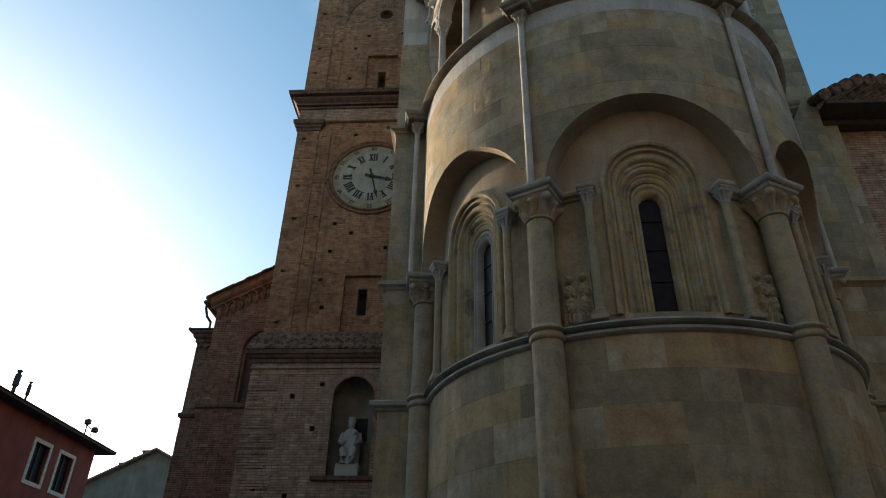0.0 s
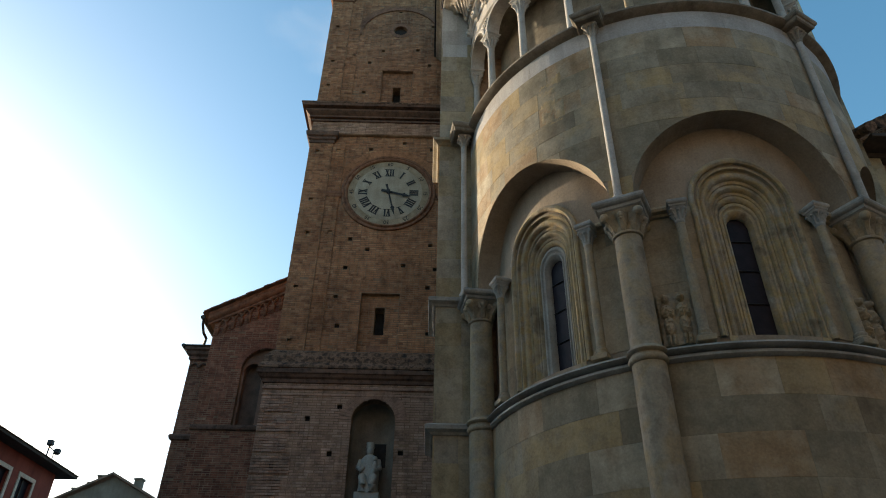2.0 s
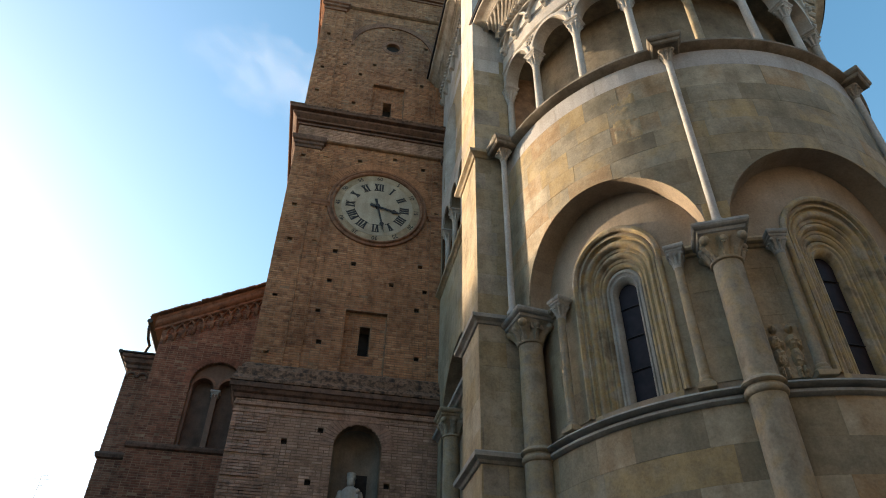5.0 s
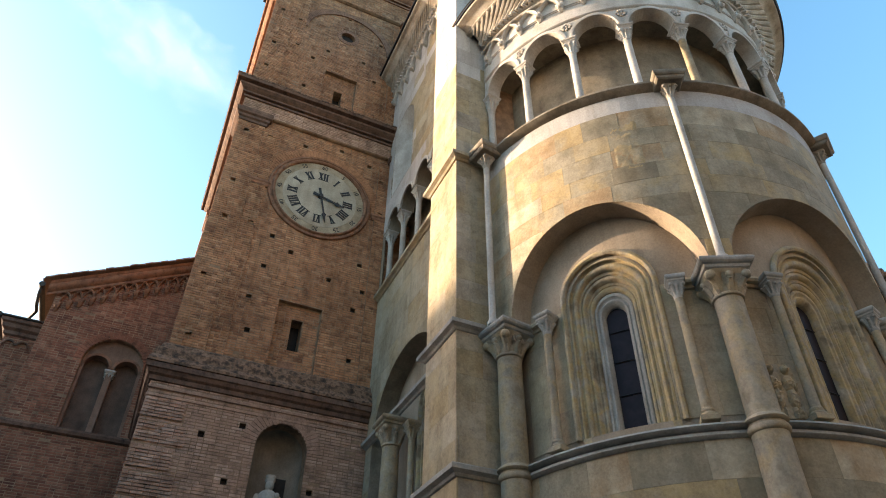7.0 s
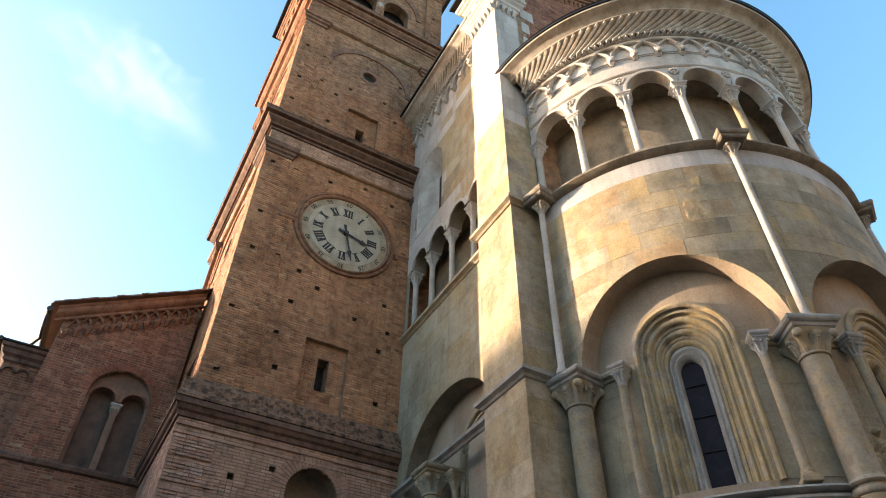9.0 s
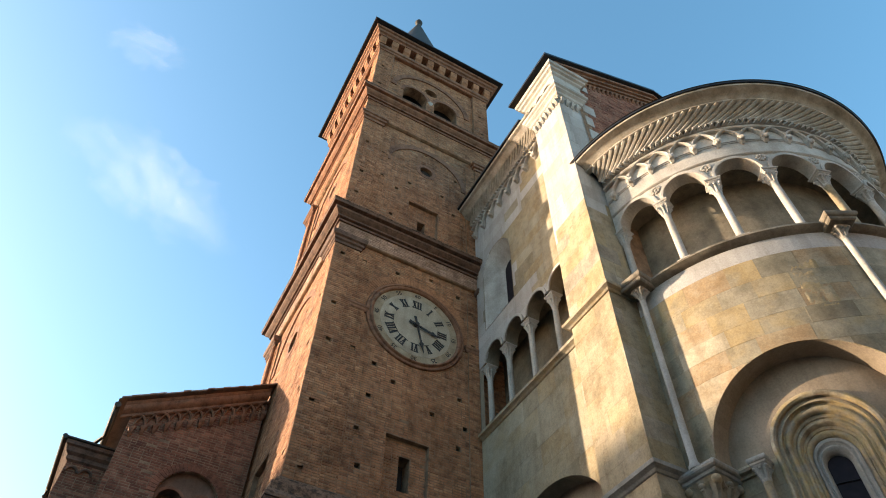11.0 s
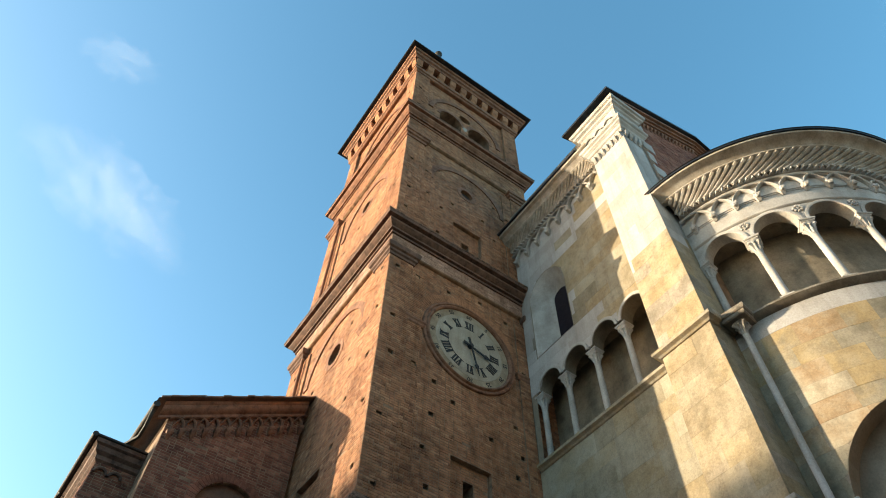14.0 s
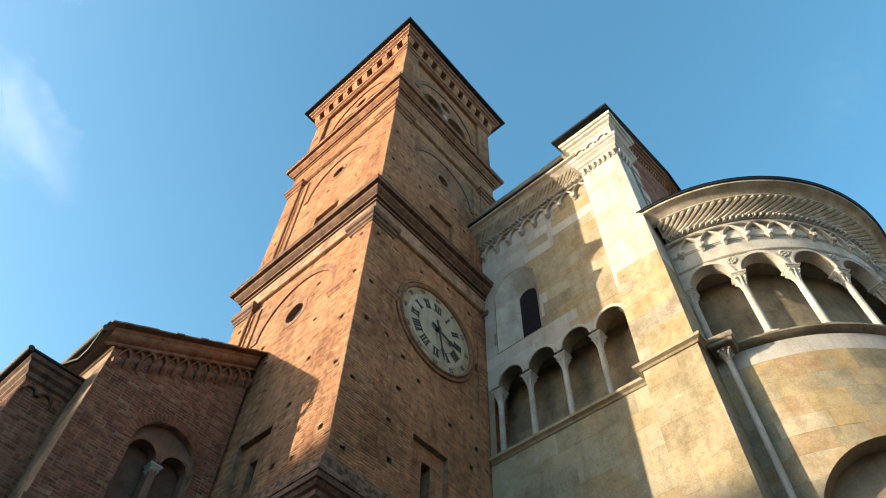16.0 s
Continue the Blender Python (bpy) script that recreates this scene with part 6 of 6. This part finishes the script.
for dz, w in ((4.2, 0.7), (4.5, 0.5), (3.7, 0.6)):
    g.tube([(-25.4 - w, 61, 15.7 + dz), (-25.4 + w, 61, 15.7 + dz)], 0.018, 6)
part("aerial", g, METAL, grey, "thin television aerial")


# ---- dressed stone blocks ----
E_L = radians(86) * R_LOW
ashlar(lower_wall, bent(R_LOW), -E_L, E_L, 1.2, 5.82, 0.56, 0.85, seed=11)
E_B = radians(EDGE) * R_UP

ashlar(upper_wall, bent(R_UP), -E_B, E_B, Z_SPRING, 12.53, 0.46, 0.85, lo=arches_low, seed=12, cols=12, breaks=[radians(b) * R_UP + s * HALVES[b] for b in BAYS for s in (-1, 1)])
ashlar(upper_wall, bent(R_UP), -E_B, E_B, 12.53, 12.99, 0.48, 1.3, seed=13, material=STONE_WHITE)


def pier_pick(u, v, rnd):
    return STONE_WHITE if v > 16.5 + (u - 0.7) * 0.3 else STONE_PIER


ashlar(pier, flat((PX0, PY1, 0), (0, -1, 0), (-1, 0, 0)), 0, PY1 - PY0, 1.5, 22.35, 0.55, 0.75, seed=14, pick=pier_pick)
ashlar(pier, flat((PX0, PY0, 0), (1, 0, 0), (0, -1, 0)), 0, 0.95, 1.5, 22.35, 0.55, 0.6, seed=15, pick=pier_pick)


def side_pick(u, v, rnd):
    if 16.2 < v < 21 and u < 1.9 or v > 20.9 and u < 3.0:
        return STONE_WHITE
    return STONE_WHITE if 15 < v < 16.6 and u < 3.2 or rnd.random() < 0.08 else STONE_SIDE


def side_skin(u, v, d=0.0):
    return M_SIDE(u, v, d + 0.008)


def blind_lo(u):
    if blind.u0 - 0.01 < u < blind.u1 + 0.01:
        return blind.span(min(max(u, blind.u0), blind.u1))[1]
    return -1


def gal_hi(u):
    for h in side_holes:
        if h.u0 <= u <= h.u1:
            return h.span(u)[1]
    return 15.55


ashlar(side, side_skin, 0, SIDE_L, 4.0, 12.98, 0.5, 0.9, lo=blind_lo, seed=16, material=STONE_SIDE, cols=10, breaks=(blind.u0 - 0.02, blind.u1 + 0.02))
ashlar(side, side_skin, 0, SIDE_L, 15.55, 16.75, 0.4, 0.9, lo=gal_hi, seed=17, cols=10, pick=side_pick)


def splay_lo(u):
    if splay.u0 - 0.03 < u < splay.u1 + 0.03:
        return splay.span(min(max(u, splay.u0), splay.u1))[1] + 0.02
    return -1


ashlar(side, side_skin, 0, SIDE_L, 16.75, 22.5, 0.48, 0.9, lo=splay_lo, seed=18, cols=8, pick=side_pick, breaks=(splay.u0 - 0.035, splay.u1 + 0.035))
ashlar(far_core, flat((6.95, 12.992, 0), (1, 0, 0), (0, -1, 0)), 0, 1.5, 5.0, 20, 0.55, 0.7, seed=19)
ashlar(far_core, flat((8.45, 13.242, 0), (1, 0, 0), (0, -1, 0)), 0, 0.5, 5.0, 13.5, 0.55, 0.6, seed=20)


# ---- thin high clouds ----
def wisp(centre, right, up, width, height, seed, amount, slant=0.0):
    """A faint streak of high cloud, far off in the sky."""
    m = bpy.data.materials.new("thin_cloud")
    m.use_nodes = True
    nt = m.node_tree
    nt.nodes.remove(nt.nodes["Principled BSDF"])
    co = nt.nodes.new("ShaderNodeTexCoord").outputs["Object"]
    mp = node(nt, "ShaderNodeMapping", Scale=(3.0 / width, 3.0 / width, 1.0), Location=(seed, seed * 2, 0))
    nt.links.new(co, mp.inputs[0])
    st = node(nt, "ShaderNodeMapping", Scale=(1.0, 1.9, 1.0))
    nt.links.new(mp.outputs[0], st.inputs[0])
    n = node(nt, "ShaderNodeTexNoise", Scale=1.0, Detail=7, Roughness=0.6, Distortion=0.9)
    nt.links.new(st.outputs[0], n.inputs["Vector"])
    fray = node(nt, "ShaderNodeTexNoise", Scale=7.0 / width, Detail=4, Roughness=0.6)
    nt.links.new(co, fray.inputs["Vector"])
    pull = node(nt, "ShaderNodeVectorMath")
    pull.operation = "MULTIPLY_ADD"
    pull.inputs[1].default_value = (0.5 * height, 0.9 * height, 0)
    nt.links.new(fray.outputs[1], pull.inputs[0])
    nt.links.new(co, pull.inputs[2])
    back_ = node(nt, "ShaderNodeVectorMath")
    back_.operation = "SUBTRACT"
    back_.inputs[1].default_value = (0.25 * height, 0.45 * height, 0)
    nt.links.new(pull.outputs[0], back_.inputs[0])
    fall = node(nt, "ShaderNodeMapping", Scale=(2.2 / width, 2.2 / height, 1.0))
    nt.links.new(back_.outputs[0], fall.inputs[0])
    gr = nt.nodes.new("ShaderNodeTexGradient")
    gr.gradient_type = "SPHERICAL"
    nt.links.new(fall.outputs[0], gr.inputs[0])
    soft = ramp(nt, [(0.36, (0.12, 0.12, 0.12)), (0.72, (1, 1, 1))], n.outputs[0])
    a = mix(nt, "MULTIPLY", 1.0, soft, ramp(nt, [(0.0, (0, 0, 0)), (0.7, (amount, amount, amount))], gr.outputs["Fac"]))
    white = node(nt, "ShaderNodeBsdfTranslucent", Color=(0.95, 0.95, 0.97, 1))
    clear = nt.nodes.new("ShaderNodeBsdfTransparent")
    sh = nt.nodes.new("ShaderNodeMixShader")
    nt.links.new(a, sh.inputs[0])
    nt.links.new(clear.outputs[0], sh.inputs[1])
    nt.links.new(white.outputs[0], sh.inputs[2])
    nt.links.new(sh.outputs[0], nt.nodes["Material Output"].inputs["Surface"])
    c, r, u = Vector(centre), Vector(right).normalized(), Vector(up)
    u = (u - r * u.dot(r)).normalized()
    q = radians(slant)
    r, u = r * math.cos(q) - u * math.sin(q), u * math.cos(q) + r * math.sin(q)
    g = Geo()
    g.add([(-width / 2, -height / 2, 0), (width / 2, -height / 2, 0), (width / 2, height / 2, 0), (-width / 2, height / 2, 0)], [(0, 1, 2, 3)])
    ob = part("cloud", g, m, None)
    ob.matrix_world = Matrix.Translation(c) @ Matrix((r, u, r.cross(u))).transposed().to_4x4()
    return tagged(ob, "thin white wisp of high cloud in a clear sky", "cloud", "", "structure")


wisp((-290, 1584, 1912), (0.133, -0.046, 0.044), (-0.055, -0.105, 0.066), 780, 300, 7.7, 0.12, 44)
wisp((-472, 1237, 2130), (0.133, -0.046, 0.044), (-0.055, -0.105, 0.066), 300, 150, 3.1, 0.08, 20)
wisp((1379, -348, 2056), (0.026, -0.046, -0.028), (-0.053, -0.035, 0.026), 260, 420, 4.1, 0.16)
